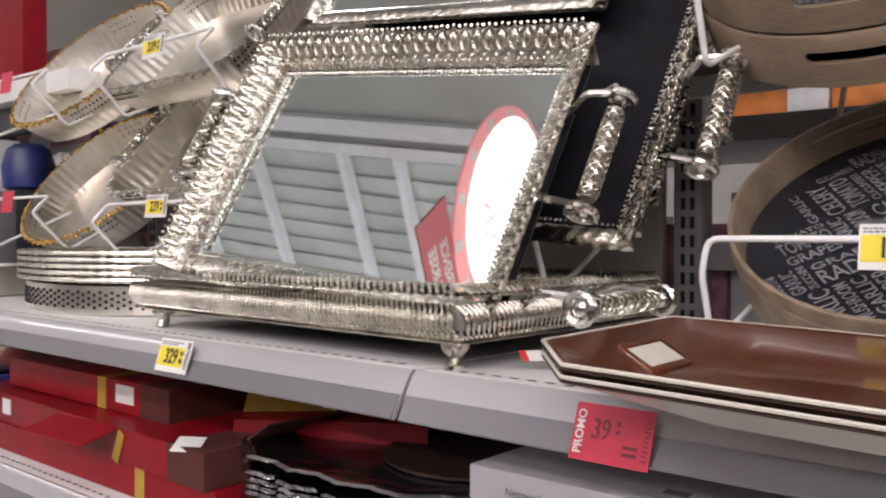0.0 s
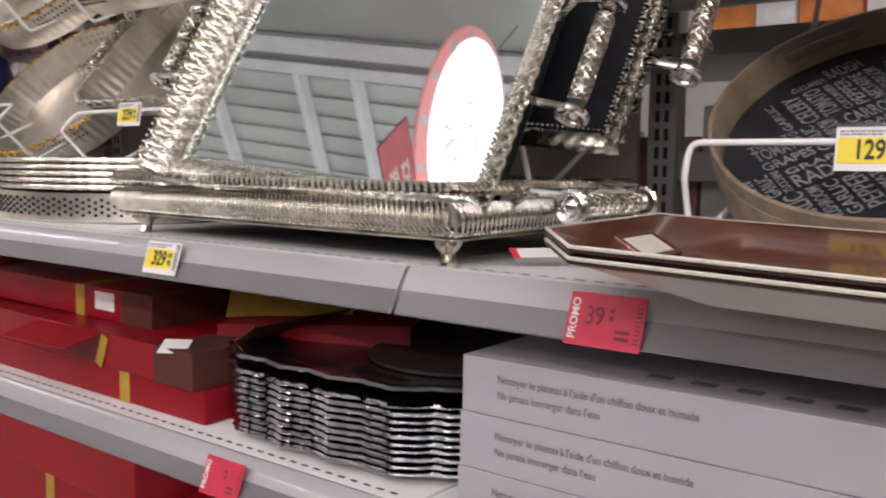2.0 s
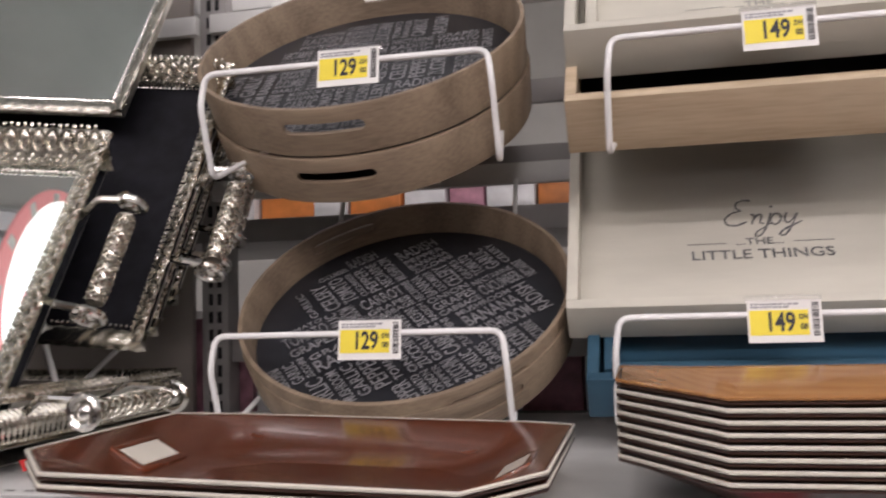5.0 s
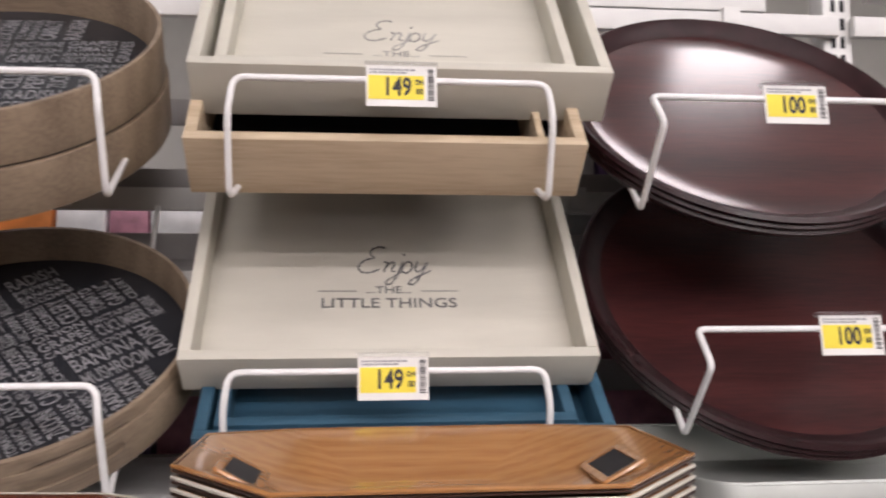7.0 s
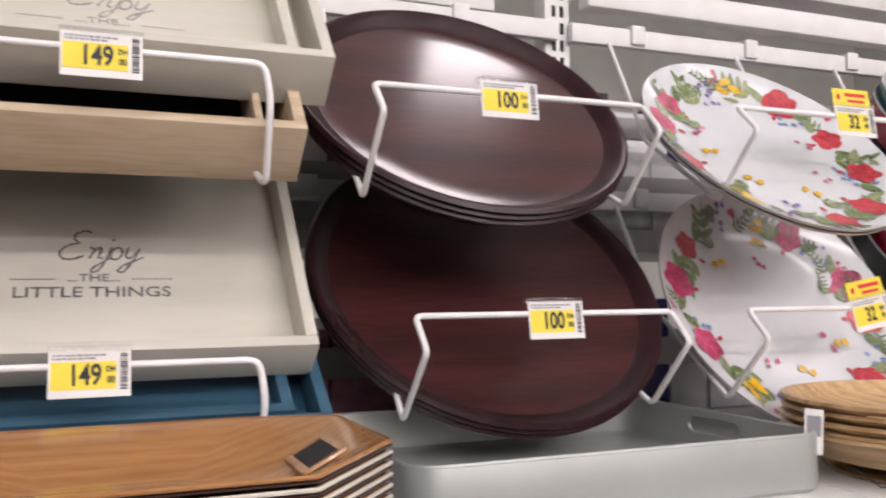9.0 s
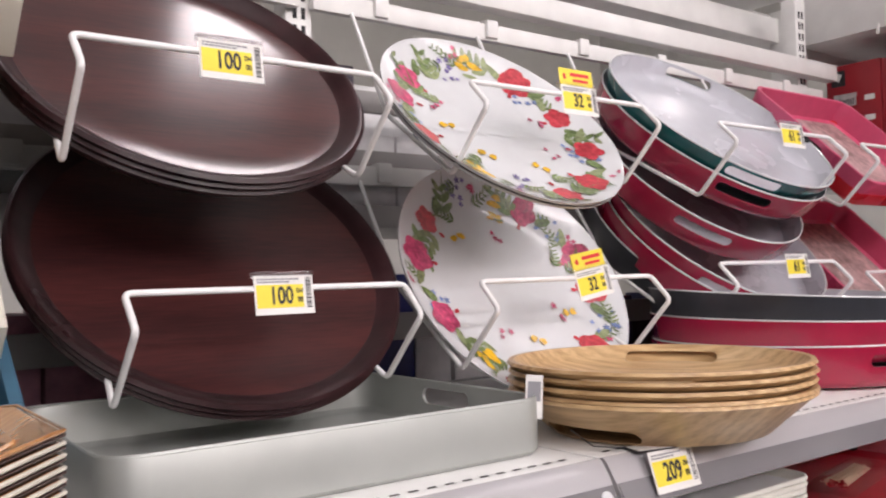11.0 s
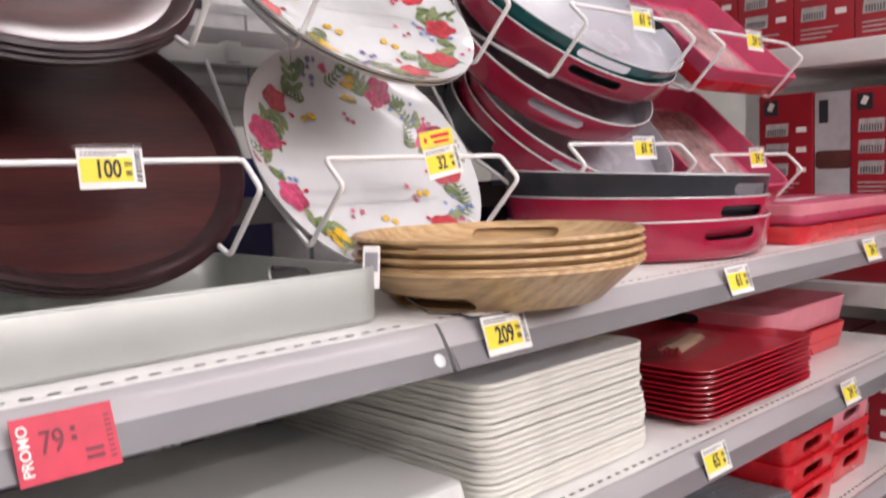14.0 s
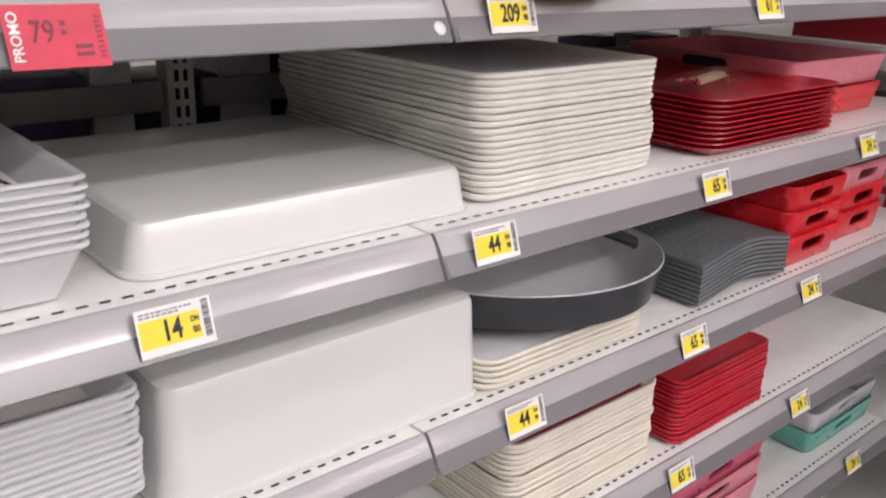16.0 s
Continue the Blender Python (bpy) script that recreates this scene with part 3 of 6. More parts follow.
def silver_handle(parent, side, span=0.13, out=0.045, z=0.01, w=0.0, hy=0.0):
    """A lattice-wrapped bar on two scrolled arms at one short side."""
    s = side
    h = part("handle", tube(bmesh.new(), [(s * (w / 2 + out), hy - span / 2 + 0.01, z), (s * (w / 2 + out), hy + span / 2 - 0.01, z)], 0.0078, 12), SILVER_SHADE, parent, "lattice-wrapped silver handle")
    bm = bmesh.new()
    for k in (1, -1):
        for q in range(5):
            pts = []
            for i in range(41):
                f = i / 40
                a = k * (2 * math.pi * f * 2.3) + q * math.pi * 0.4
                pts.append((s * (w / 2 + out) + 0.0088 * math.cos(a), hy - span / 2 + 0.012 + (span - 0.024) * f, z + 0.0088 * math.sin(a)))
            tube(bm, pts, 0.0014, 5)
    part("lattice", bm, SILVER, h)
    for e in (-1, 1):
        y = hy + e * span / 2
        pts = [(s * (w / 2 - 0.006), y - e * 0.012, z - 0.004), (s * (w / 2 + out * 0.35), y, z + 0.012), (s * (w / 2 + out * 0.9), y + e * 0.002, z + 0.010)]
        for i in range(9):
            a = math.pi / 2 - 2 * math.pi * i / 8
            pts.append((s * (w / 2 + out) + s * 0.0135 * math.cos(a), y + e * (0.003 + 0.0004 * i), z + 0.0135 * math.sin(a)))
        part("scroll", tube(bmesh.new(), pts, 0.0040, 8, corner=0.004), CHROME, parent, "polished scrolled arm")
        part("boss", ball(bmesh.new(), (s * (w / 2 + out), y + e * 0.002, z), 0.0085, 1, 0.7, 1, 2), CHROME, parent)
    return h


def silver_tray(m, w, d, feet=False, mirror=True, wall=0.036, label="", gallery=True, rad=0.0135, out=0.043, span=0.116, hy=0.0, rise=0.0, handles=True):
    t = thing("silver_tray", label or "ornate silver-plated mirror tray with a heavy gadrooned rim", "tray", m, "silver trays")
    part("rim", silver_rim(w, d, rad * (0.8 if gallery else 1), 0.0135 if not rise else 0.0165, rise, None if gallery else 0.0), SILVER, t, "gadrooned silver rim")
    if gallery:
        part("rope_edge", rope_row(w - 0.012, d - 0.012, 0.008, 0.0085, 0.0085), SILVER, t, "twisted silver rope edge")["kind"] = "stuff"
    part("inner_beading", bead_row(w - 4.3 * rad, d - 4.3 * rad, 0.005, 0.0022, 0.0056), CHROME, t, "fine silver beading")
    part("mirror" if mirror else "plate", boxm(-w / 2 + rad, w / 2 - rad, -d / 2 + rad, d / 2 - rad, -0.001 - 0.026 * feet, 0.0022 - 0.026 * feet), MIRROR if mirror else DARKPLATE, t, "mirror glass base" if mirror else "dark felt-covered base")
    part("back", boxm(-w / 2 + 0.012, w / 2 - 0.012, -d / 2 + 0.012, d / 2 - 0.012, -0.005 - 0.026 * feet, -0.0015 - 0.026 * feet), FELT, t, "black felt backing")
    if rise > 0.02:
        part("embossing", lobe_row(w, d, rad, rise, 0.0150), SILVER, t, "row of embossed silver shells")["kind"] = "stuff"
    if not gallery:
        part("edge", dish("rr", w - 0.006, d - 0.006, 0.01, [(0.006, 0.002), (0.005 + rise * 0.3, -0.010), (0.008 + rise * 0.3, -0.012), (0.010, -0.006)], 4, False, False), SILVER_DULL, t)
        for s in (-1, 1) if handles else ():
            silver_handle(t, s, span, out, 0.004 + rise * 0.6, w, hy)
        return t
    # the openwork gallery under the rim
    bm = bmesh.new()
    W, D = w - 0.012, d - 0.012
    for x, y, ux, uy in ((-W / 2, -D / 2, 1, 0), (W / 2, -D / 2, 0, 1), (W / 2, D / 2, -1, 0), (-W / 2, D / 2, 0, -1)):
        ln = W if ux else D
        n = int(ln / 0.0068)
        for i in range(n):
            s = ln * i / n
            px, py = x + ux * s, y + uy * s
            pts = []
            for k in range(5):
                f = k / 4
                o = 0.006 * math.sin(math.pi * f) + 0.003 * f
                sl = 0.011 * (f - 0.5) + 0.002 * math.sin(2 * math.pi * f)
                pts.append((px + ux * sl - uy * -o, py + uy * sl - ux * o, -0.002 - wall * 0.72 * f))
            tube(bm, pts, [0.0012, 0.0027, 0.0029, 0.0022, 0.0010], 5)
    part("gallery", bm, SILVER, t, "openwork silver gallery")["kind"] = "stuff"
    part("gallery_back", dish("rr", W - 0.002, D - 0.002, 0.012, [(0, -0.002), (0.002, -wall * 0.8), (0.004, -wall * 0.8), (0.003, -0.002)], 5, False, False), SILVER_DULL, t)
    bm = bmesh.new()
    for x, y, ux, uy in ((-W / 2, -D / 2, 1, 0), (W / 2, -D / 2, 0, 1), (W / 2, D / 2, -1, 0), (-W / 2, D / 2, 0, -1)):
        ln = W if ux else D
        n = int(ln / 0.0068)
        for i in range(n):
            s0 = ln * (i + 0.5) / n
            ball(bm, (x + ux * s0 + uy * 0.0012, y + uy * s0 - ux * 0.0012, -wall * 0.70), 0.0024, 0.9, 0.9, 1.3)
    part("piercing", bm, SLOT, t, "row of pierced openings")["kind"] = "stuff"
    part("lower_beading", bead_row(W - 0.002, D - 0.002, -wall * 0.84, 0.003, 0.0062), SILVER, t, "silver bead row")
    part("foot_rail", dish("rr", W, D, 0.008, [(-0.002, -wall * 0.95), (0.002, -wall), (0.006, -wall * 0.97), (0.003, -wall * 0.9)], 4, False, False), SILVER, t)
    if feet:
        for sx in (-1, 1):
            for sy in (-1, 1):
                bm = bmesh.new()
                cx, cy = sx * (W / 2 - 0.028), sy * (D / 2 - 0.024)
                tube(bm, [(cx, cy, -wall * 0.8), (cx + sx * 0.003, cy + sy * 0.003, -wall - 0.006), (cx, cy, -wall - 0.014), (cx + sx * 0.002, cy + sy * 0.002, -wall - 0.022), (cx + sx * 0.001, cy + sy * 0.001, -wall - 0.024)],
                     [0.015, 0.012, 0.0065, 0.0085, 0.007], 10)
                for k in range(7):
                    a = k * 0.9
                    ball(bm, (cx + 0.010 * math.cos(a), cy + 0.010 * math.sin(a), -wall - 0.003 - 0.002 * (k % 3)), 0.0036)
                part("foot", bm, SILVER, t, "cast silver foot")
    for s in (-1, 1):
        silver_handle(t, s, span, out, -0.004 if feet else 0.0, w, hy)
    return t


silver_tray(pose(-0.218, 0.175, 1.25 + 0.024 + 0.036, 0, 0, -2.5), 0.563, 0.335, True, out=0.070, span=0.128, hy=-0.03, label="large footed silver-plated tray standing on the shelf")
LEANING = pose(-0.1664, 0.1095, 1.4317, 60.81, 5.33, 5.13)
silver_tray(LEANING @ pose(0, 0.0085, 0), 0.462, 0.327, gallery=False, rad=0.0165, rise=0.026, hy=0.02, label="silver mirror tray leaning back on a footed tray")
silver_tray(LEANING @ pose(-0.015, 0.398, -0.022), 0.440, 0.330, gallery=False, rad=0.0105, rise=0.012, handles=False, label="second silver mirror tray leaning high behind the first")
for dx, dy, dz, what in ((0.075, 0.154, -0.06, "in the leaning row"), (0.052, 0.200, -0.12, "further back in the leaning row"), (0.040, 0.262, -0.165, "at the back of the leaning row")):
    silver_tray(LEANING @ pose(dx, dy, dz), 0.450, 0.366, mirror=False, hy=-0.035, gallery=False, rad=0.0115, rise=0.0205, label="dark-based silver tray " + what)
hook(-0.14, 0.165, 1.40, "", 0.31, tag=False)


def gallery_oval(m, w, d, h, gold=True, label="oval silver tray with a pierced gallery and a gold-trimmed rim", kind="el"):
    """A deep tray with a fluted wall that swells and narrows, groups of pierced ovals, and a leafy rope rim."""
    t = thing("oval_silver_tray" if kind == "el" else "silver_basket_tray", label, "tray", m, "silver gallery trays")
    base = [Vector((x, y, 0)) for x, y in outline(kind, w, d, 0.06, 18)]
    run = []
    for a, b in zip(base, base[1:] + base[:1]):
        k = max(1, round((b - a).length / 0.0030))
        run += [a.lerp(b, q / k) for q in range(k)]
    n = len(run)
    flutes = n // 6
    out = [((run[(i + 1) % n] - run[i - 1]).normalized().cross(Vector((0, 0, 1)))) for i in range(n)]

    def ring(inset, z, wave):
        return [run[i] - out[i] * (inset - wave * math.cos(2 * math.pi * i * flutes / n)) + Vector((0, 0, z)) for i in range(n)]

    bm = bmesh.new()
    loft(bm, [ring(0.022, 0, 0), ring(0.018, 0.003, 0.0005), ring(0.008, h * 0.45, 0.0010), ring(0.003, h * 0.75, 0.0006), ring(0.0, h, 0.0012), ring(0.002, h, 0.0012),
              ring(0.005, h * 0.75, 0.0006), ring(0.010, h * 0.45, 0.0010), ring(0.020, 0.006, 0.0005), ring(0.026, 0.004, 0)])
    part("dish", bm, SILVER_DULL, t, "fluted silver dish")
    bm = bmesh.new()
    for i in range(0, n, 3):
        p = run[i] + Vector((0, 0, h)) + out[i] * 0.001
        ball(bm, p + out[i] * 0.002 * math.sin(i * 0.55), 0.0052 if (i // 3) % 2 else 0.0040, 1.0, 1.0, 0.8)
        if (i // 3) % 3 == 0:
            ball(bm, p + out[i] * 0.005 - Vector((0, 0, 0.003)), 0.0042, 1.0, 1.0, 0.7)
    part("rim", bm, GOLD if gold else SILVER, t, "gold-plated leaf rim" if gold else "silver leaf rim")["kind"] = "stuff"
    bm = bmesh.new()
    for i in range(0, n, 3):
        if (i // 30) % 4 == 0:
            for z in (0.62, 0.80):
                ball(bm, run[i] - out[i] * (0.0085 - 0.005 * (z - 0.45) / 0.3) + Vector((0, 0, h * z)), 0.0026, 1.0, 1.0, 1.2)
    part("piercing", bm, SLOT, t, "pierced openings")["kind"] = "stuff"
    return t


for zz, yy in ((1.585, 0.225), (1.352, 0.245)):
    ov = gallery_oval(hung(-1.225, yy, zz, 50, 0.36, 0.07), 0.46, 0.36, 0.07)
    hook(-1.245, 0.19, zz + 0.085, "", 0.33, pink=True, knee=0.031)
    if zz < 1.5:
        part("handle", tube(bmesh.new(), [(-0.15, 0.142, 0.07), (-0.165, 0.165, 0.10), (-0.12, 0.19, 0.115), (-0.06, 0.205, 0.10), (-0.05, 0.185, 0.07)], [0.004, 0.006, 0.0075, 0.006, 0.004], 8), GOLD, ov, "gold-plated loop handle")
for zz, yy in ((1.615, 0.215), (1.440, 0.225)):
    b = gallery_oval(hung(-0.775, yy, zz, 48, 0.30, 0.06), 0.38, 0.30, 0.06, False, "rectangular silver basket tray with woven handles", "rr")
    silver_handle(b, 1, 0.14, 0.02, 0.062, 0.38), silver_handle(b, -1, 0.14, 0.02, 0.062, 0.38)
hook(-0.735, 0.2, 1.672, "239", 0.31, knee=0.031), hook(-0.730, 0.2, 1.418, "239", 0.31, knee=0.031)

for k in range(5):
    t = thing("oval_silver_tray", "oval silver tray with a wavy rope rim in a stack", "tray", pose(-0.78, 0.19, 1.295 + k * 0.0095), "stacked silver ovals")
    part("plate", dish("el", 0.47, 0.31, 0, [(0.02, 0), (0.012, 0.002), (0.002, 0.006), (0.006, 0.008), (0.016, 0.004), (0.03, 0.003)], 20), SILVER_DULL, t)
    bm = bmesh.new()
    o = outline("el", 0.47, 0.31, 0, 34)
    tube(bm, [(x, y, 0.007) for x, y in o], [0.0032 + 0.0014 * (i % 2) for i in range(len(o))], 6, closed=True)
    part("rim", bm, SILVER, t, "rope-twist silver rim")
t = thing("pierced_silver_tray", "oval silver tray with a pierced side standing on the shelf", "tray", pose(-0.78, 0.19, 1.25))
part("dish", dish("el", 0.45, 0.29, 0, [(0.004, 0), (0.0, 0.003), (0, 0.043), (0.003, 0.044), (0.006, 0.006), (0.01, 0.004)], 20), SILVER_DULL, t)
bm = bmesh.new()
o = outline("el", 0.4515, 0.2915, 0, 32)
for i, (x, y) in enumerate(o):
    for q in range(3):
        ball(bm, (x, y, 0.012 + 0.009 * q + 0.004 * (i % 2)), 0.0027, sub=1)
part("piercing", bm, SLOT, t, "pierced openings")["kind"] = "stuff"

# ---- bamboo trays ----
WORDS = ["ONION", "CELERY", "CUCUMBER", "BANANA", "MUSHROOM", "TOMATO", "ZUCCHINI", "PEPPER", "RADISH", "GRAPES", "NECTARINE", "CARROT", "CABBAGE", "GARLIC"]


def word_panel(parent, R, seed, turn):
    """Blocks of fruit and vegetable names filling a disc, each block lying or standing on end."""
    r = random.Random(seed)
    bm = bmesh.new()

    def word(x, y, w, h, stand):
        """One word stretched into the box whose lower left corner is x, y, if it lies within the disc."""
        if max(math.hypot(px, py) for px in (x, x + w) for py in (y, y + h)) > R - 0.002:
            return
        me = text_mesh(r.choice(WORDS), 0.02, CHALK)
        xs = [v.co.x for v in me.vertices]
        ww, mid = max(xs) - min(xs), (max(xs) + min(xs)) / 2
        ln, hi = (h, w) if stand else (w, h)
        m = pose(x + w / 2, y + h / 2, 0, 0, 0, 90 if stand else 0) @ Matrix.Diagonal((ln * 0.94 / ww, hi * 0.86 / 0.0145, 1, 1)) @ pose(-mid, 0, 0)
        vs = [bm.verts.new(m @ v.co) for v in me.vertices]
        for p in me.polygons:
            try:
                bm.faces.new([vs[i] for i in p.vertices])
            except ValueError:
                pass

    y = -R
    while y < R:
        band = r.choice((0.040, 0.050, 0.060))
        x = -R + r.uniform(-0.02, 0.0)
        while x < R:
            wide, stand = r.choice((0.040, 0.055, 0.072)), r.random() < 0.45
            if stand:
                u = 0.0
                while u < wide - 0.006:
                    k = min(r.choice((0.011, 0.016, 0.022)), wide - u)
                    word(x + u, y, k, band, True)
                    u += k + 0.0008
            else:
                u = 0.0
                while u < band - 0.006:
                    k = min(r.choice((0.011, 0.016, 0.024)), band - u)
                    word(x, y + u, wide, k, False)
                    u += k + 0.0008
            x += wide + 0.0015
        y += band + 0.0015
    ob = part("lettering", bm, CHALK, parent, "white vegetable names", False)
    ob.matrix_basis = pose(0, 0, 0.0077, 0, 0, turn)
    return ob


def bamboo_tray(m, D, h, seed, turn, full=True):
    t = thing("bamboo_tray", "round bamboo tray with black lettered base and slot handles", "tray", m, "bamboo trays")
    ring = part("wall", dish("el", D, D, 0, [(0.006, 0), (0.003, 0.002), (0, h - 0.002), (0.001, h), (0.005, h), (0.006, h - 0.002), (0.009, 0.004), (0.02, 0.003)], 24, True, True), BAMBOO, t, "bent bamboo wall")
    c = bmesh.new()
    for s in (-1, 1):
        slot(c, 0.085, 0.012, 0.05, pose(0, s * (D / 2 - 0.004), h * 0.60))
    cut(ring, c)
    p = part("base", dish("el", D - 0.019, D - 0.019, 0, [(0, 0.0045), (0.0005, 0.007)], 24), BLACKPRINT, t, "black printed base")
    if full:
        word_panel(p, D / 2 - 0.010, seed, turn)
    return t


LOWB = pose(0.343, 0.338, 1.3725, 37.5) @ pose(0, 0, 0, 0, 0, 38)
bamboo_tray(LOWB, 0.362, 0.046, 3, 0)
bamboo_tray(LOWB @ pose(0, 0, -0.016, 0, 0, -3), 0.364, 0.046, 4, 0, False)
HIGHB = hung(0.294, 0.186, 1.580, 40, 0.375, 0.055)
bamboo_tray(HIGHB, 0.375, 0.055, 8, 4)
bamboo_tray(HIGHB @ pose(0, 0, -0.056), 0.375, 0.055, 5, 0, False)
hook(0.322, 0.18, 1.622, "129", 0.292, tagx=0.330), hook(0.326, 0.188, 1.364, "129", 0.292, tagx=0.343)


# ---- wooden box trays ----
def box_tray(m, w, d, h, material, t=0.011, name="wooden_tray", label="", floor_mat=None, cat="tray"):
    th = thing(name, label, cat, m, "wooden trays")
    part("base", boxm(-w / 2 + t, w / 2 - t, -d / 2 + t, d / 2 - t, 0.001, 0.007), floor_mat or material, th)
    for s in (-1, 1):
        part("long_side", boxm(-w / 2, w / 2, s * (d / 2 - t / 2) - t / 2, s * (d / 2 - t / 2) + t / 2, 0, h, 0.0012), material, th)
        part("short_side", boxm(s * (w / 2 - t / 2) - t / 2, s * (w / 2 - t / 2) + t / 2, -d / 2 + t + 0.0002, d / 2 - t - 0.0002, 0, h - 0.0004, 0.0012), material, th)
    return th


def enjoy(t, y0, ink=None):
    ink = ink or GREYINK2
    strokes = ([(0.62, 0.95), (0.45, 1.02), (0.25, 0.9), (0.28, 0.68), (0.45, 0.58), (0.2, 0.52), (0.05, 0.28), (0.15, 0.04), (0.4, 0.0), (0.62, 0.15)],
               [(0.68, 0.42), (0.80, 0.40), (0.75, 0.0), (0.78, 0.25), (0.9, 0.45), (0.97, 0.36), (0.94, 0.08), (1.05, 0.05)],
               [(1.17, 0.45), (1.13, -0.1), (1.02, -0.4), (0.88, -0.42), (0.9, -0.25), (1.22, 0.06)],
               [(1.32 + 0.13 * math.cos(k * 0.7), 0.22 + 0.22 * math.sin(k * 0.7)) for k in range(10)],
               [(1.55, 0.45), (1.53, 0.15), (1.62, 0.03), (1.75, 0.2), (1.82, 0.45), (1.73, -0.1), (1.6, -0.42), (1.45, -0.4), (1.52, -0.22), (1.95, 0.1)])
    bm = bmesh.new()
    for line in strokes:
        pts = [((x - 0.95 + 0.22 * y) * 0.041 + 0.003, y * 0.039 + y0 + 0.042, 0.0068) for x, y in line]
        tube(bm, pts, [0.0009 + 0.0006 * (k % 3 == 1) for k in range(5 * (len(pts) - 2) + 2)], 6, corner=0.006)
    ball(bm, (0.0175, y0 + 0.069, 0.0070), 0.0017)
    part("motto", bm, ink, t, "script word Enjoy")
    write("motto", "...THE...", 0.0135, ink, t, pose(0, y0 + 0.018, 0.0075), 1.1)
    write("motto", "LITTLE THINGS", 0.0182, ink, t, pose(0, y0, 0.0075), 1.12)
    for s in (-1, 1):
        part("rule", boxm(s * 0.052 - 0.019, s * 0.052 + 0.019, y0 + 0.0165, y0 + 0.0172, 0.0072, 0.0076), ink, t, "", False)


T = 49
wl = hung(0.713, 0.232, 1.382, T, 0.31, 0.045)
t = box_tray(wl, 0.382, 0.31, 0.045, WHITEWOOD, label="whitewashed wooden tray with a stencilled motto")
enjoy(t, -0.31 / 2 + 0.098)
wb = hung(0.726, 0.207, 1.317, 35, 0.26, 0.045)
box_tray(wb, 0.372, 0.26, 0.045, BLUEWOOD, label="teal blue wooden tray held under a white one")
box_tray(wb @ pose(-0.008, 0.002, 0.0072), 0.325, 0.225, 0.034, BLUEWOOD, label="smaller teal blue tray nested inside another")
wu = hung(0.722, 0.205, 1.640, T, 0.30, 0.055)
t = box_tray(wu, 0.382, 0.30, 0.055, WHITEWOOD, label="large whitewashed wooden tray holding a smaller one")
t = box_tray(wu @ pose(-0.004, 0.002, 0.0072), 0.335, 0.262, 0.036, WHITEWOOD, label="smaller whitewashed tray nested in a larger one")
enjoy(t, -0.262 / 2 + 0.046, GLAREINK)
t = box_tray(hung(0.708, 0.198, 1.572, T, 0.30, 0.062), 0.356, 0.30, 0.062, PINE, label="pale pine tray with dark lining held by a wire", floor_mat=DARKFELT)
part("divider", boxm(0.135, 0.142, -0.135, 0.135, 0.007, 0.056, 0.001), PINE, t)
part("lining", boxm(-0.166, 0.134, -0.138, 0.138, 0.0072, 0.009), DARKFELT, t, "dark lining")
hook(0.710, 0.186, 1.623, "149", 0.282, tagx=0.717), hook(0.708, 0.205, 1.372, "149", 0.284, tagx=0.711)


# ---- lacquered round trays ----
def round_tray(m, D, k=4, sq=1.0):
    for i in range(k):
        t = thing("lacquer_tray", "round dark mahogany lacquered tray in a leaning stack", "tray", m @ pose(0, 0, -0.0075 * i), "lacquered trays")
        part("rim", dish("el", D, D * sq, 0, [(0.03, 0), (0.012, 0.003), (0.002, 0.013), (0.0, 0.017), (0.004, 0.020), (0.009, 0.0190), (0.018, 0.010), (0.026, 0.006)], 28, True, False), MAHOGANY_RIM, t, "dark rounded rim")
        part("surface", dish("el", D - 0.052, D * sq - 0.052, 0, [(0.0, 0.006), (0.012, 0.0045), (0.03, 0.004)], 28, False, True), MAHOGANY, t, "red-brown glossy surface")


round_tray(hung(1.144, 0.236, 1.288, 48, 0.432, 0.015), 0.432, 3)
round_tray(hung(1.106, 0.225, 1.504, 46.5, 0.40, 0.015), 0.40, 3)
hook(1.095, 0.208, 1.620, "100", 0.292, tagx=1.086, knee=0.031), hook(1.133, 0.215, 1.406, "100", 0.286, tagx=1.137, knee=0.031)

# ---- floral plates ----
PETAL_RED = mat("red_flower_glaze", (0.56, 0.055, 0.075), 0.2, var=0.3, scale=160)
PETAL_PINK = mat("pink_flower_glaze", (0.62, 0.085, 0.19), 0.2, var=0.35, scale=160)
PETAL_BLUE = mat("blue_flower_glaze", (0.22, 0.30, 0.58), 0.2, var=0.3, scale=160)
PETAL_YEL = mat("yellow_flower_glaze", (0.80, 0.48, 0.03), 0.2, var=0.25, scale=160)
PETAL_VIOLET = mat("violet_flower_glaze", (0.22, 0.17, 0.42), 0.2, var=0.3, scale=160)
PETAL_VEIN = mat("dark_red_vein_glaze", (0.36, 0.02, 0.05), 0.2, var=0.3, scale=160)
LEAF = mat("green_leaf_glaze", (0.20, 0.27, 0.11), 0.2, var=0.4, scale=160)
OLIVE = mat("olive_leaf_glaze", (0.30, 0.35, 0.18), 0.2, var=0.35, scale=160)


def blob(bm, x, y, a, ln, wd, z, rag=0.0, r=None):
    pts = []
    for i in range(12):
        f = 2 * math.pi * i / 12
        k = 1 + (r.uniform(-rag, rag) if r else 0)
        u, v = ln / 2 * math.cos(f) * k, wd / 2 * math.sin(f) * k * (1 - 0.25 * math.cos(f))
        pts.append(bm.verts.new((x + u * math.cos(a) - v * math.sin(a), y + u * math.sin(a) + v * math.cos(a), z)))
    bm.faces.new(pts)


def plate_z(rr, R):
    f = max(0, (rr / R - 0.55) / 0.45)
    return 0.0046 + 0.024 * f * f


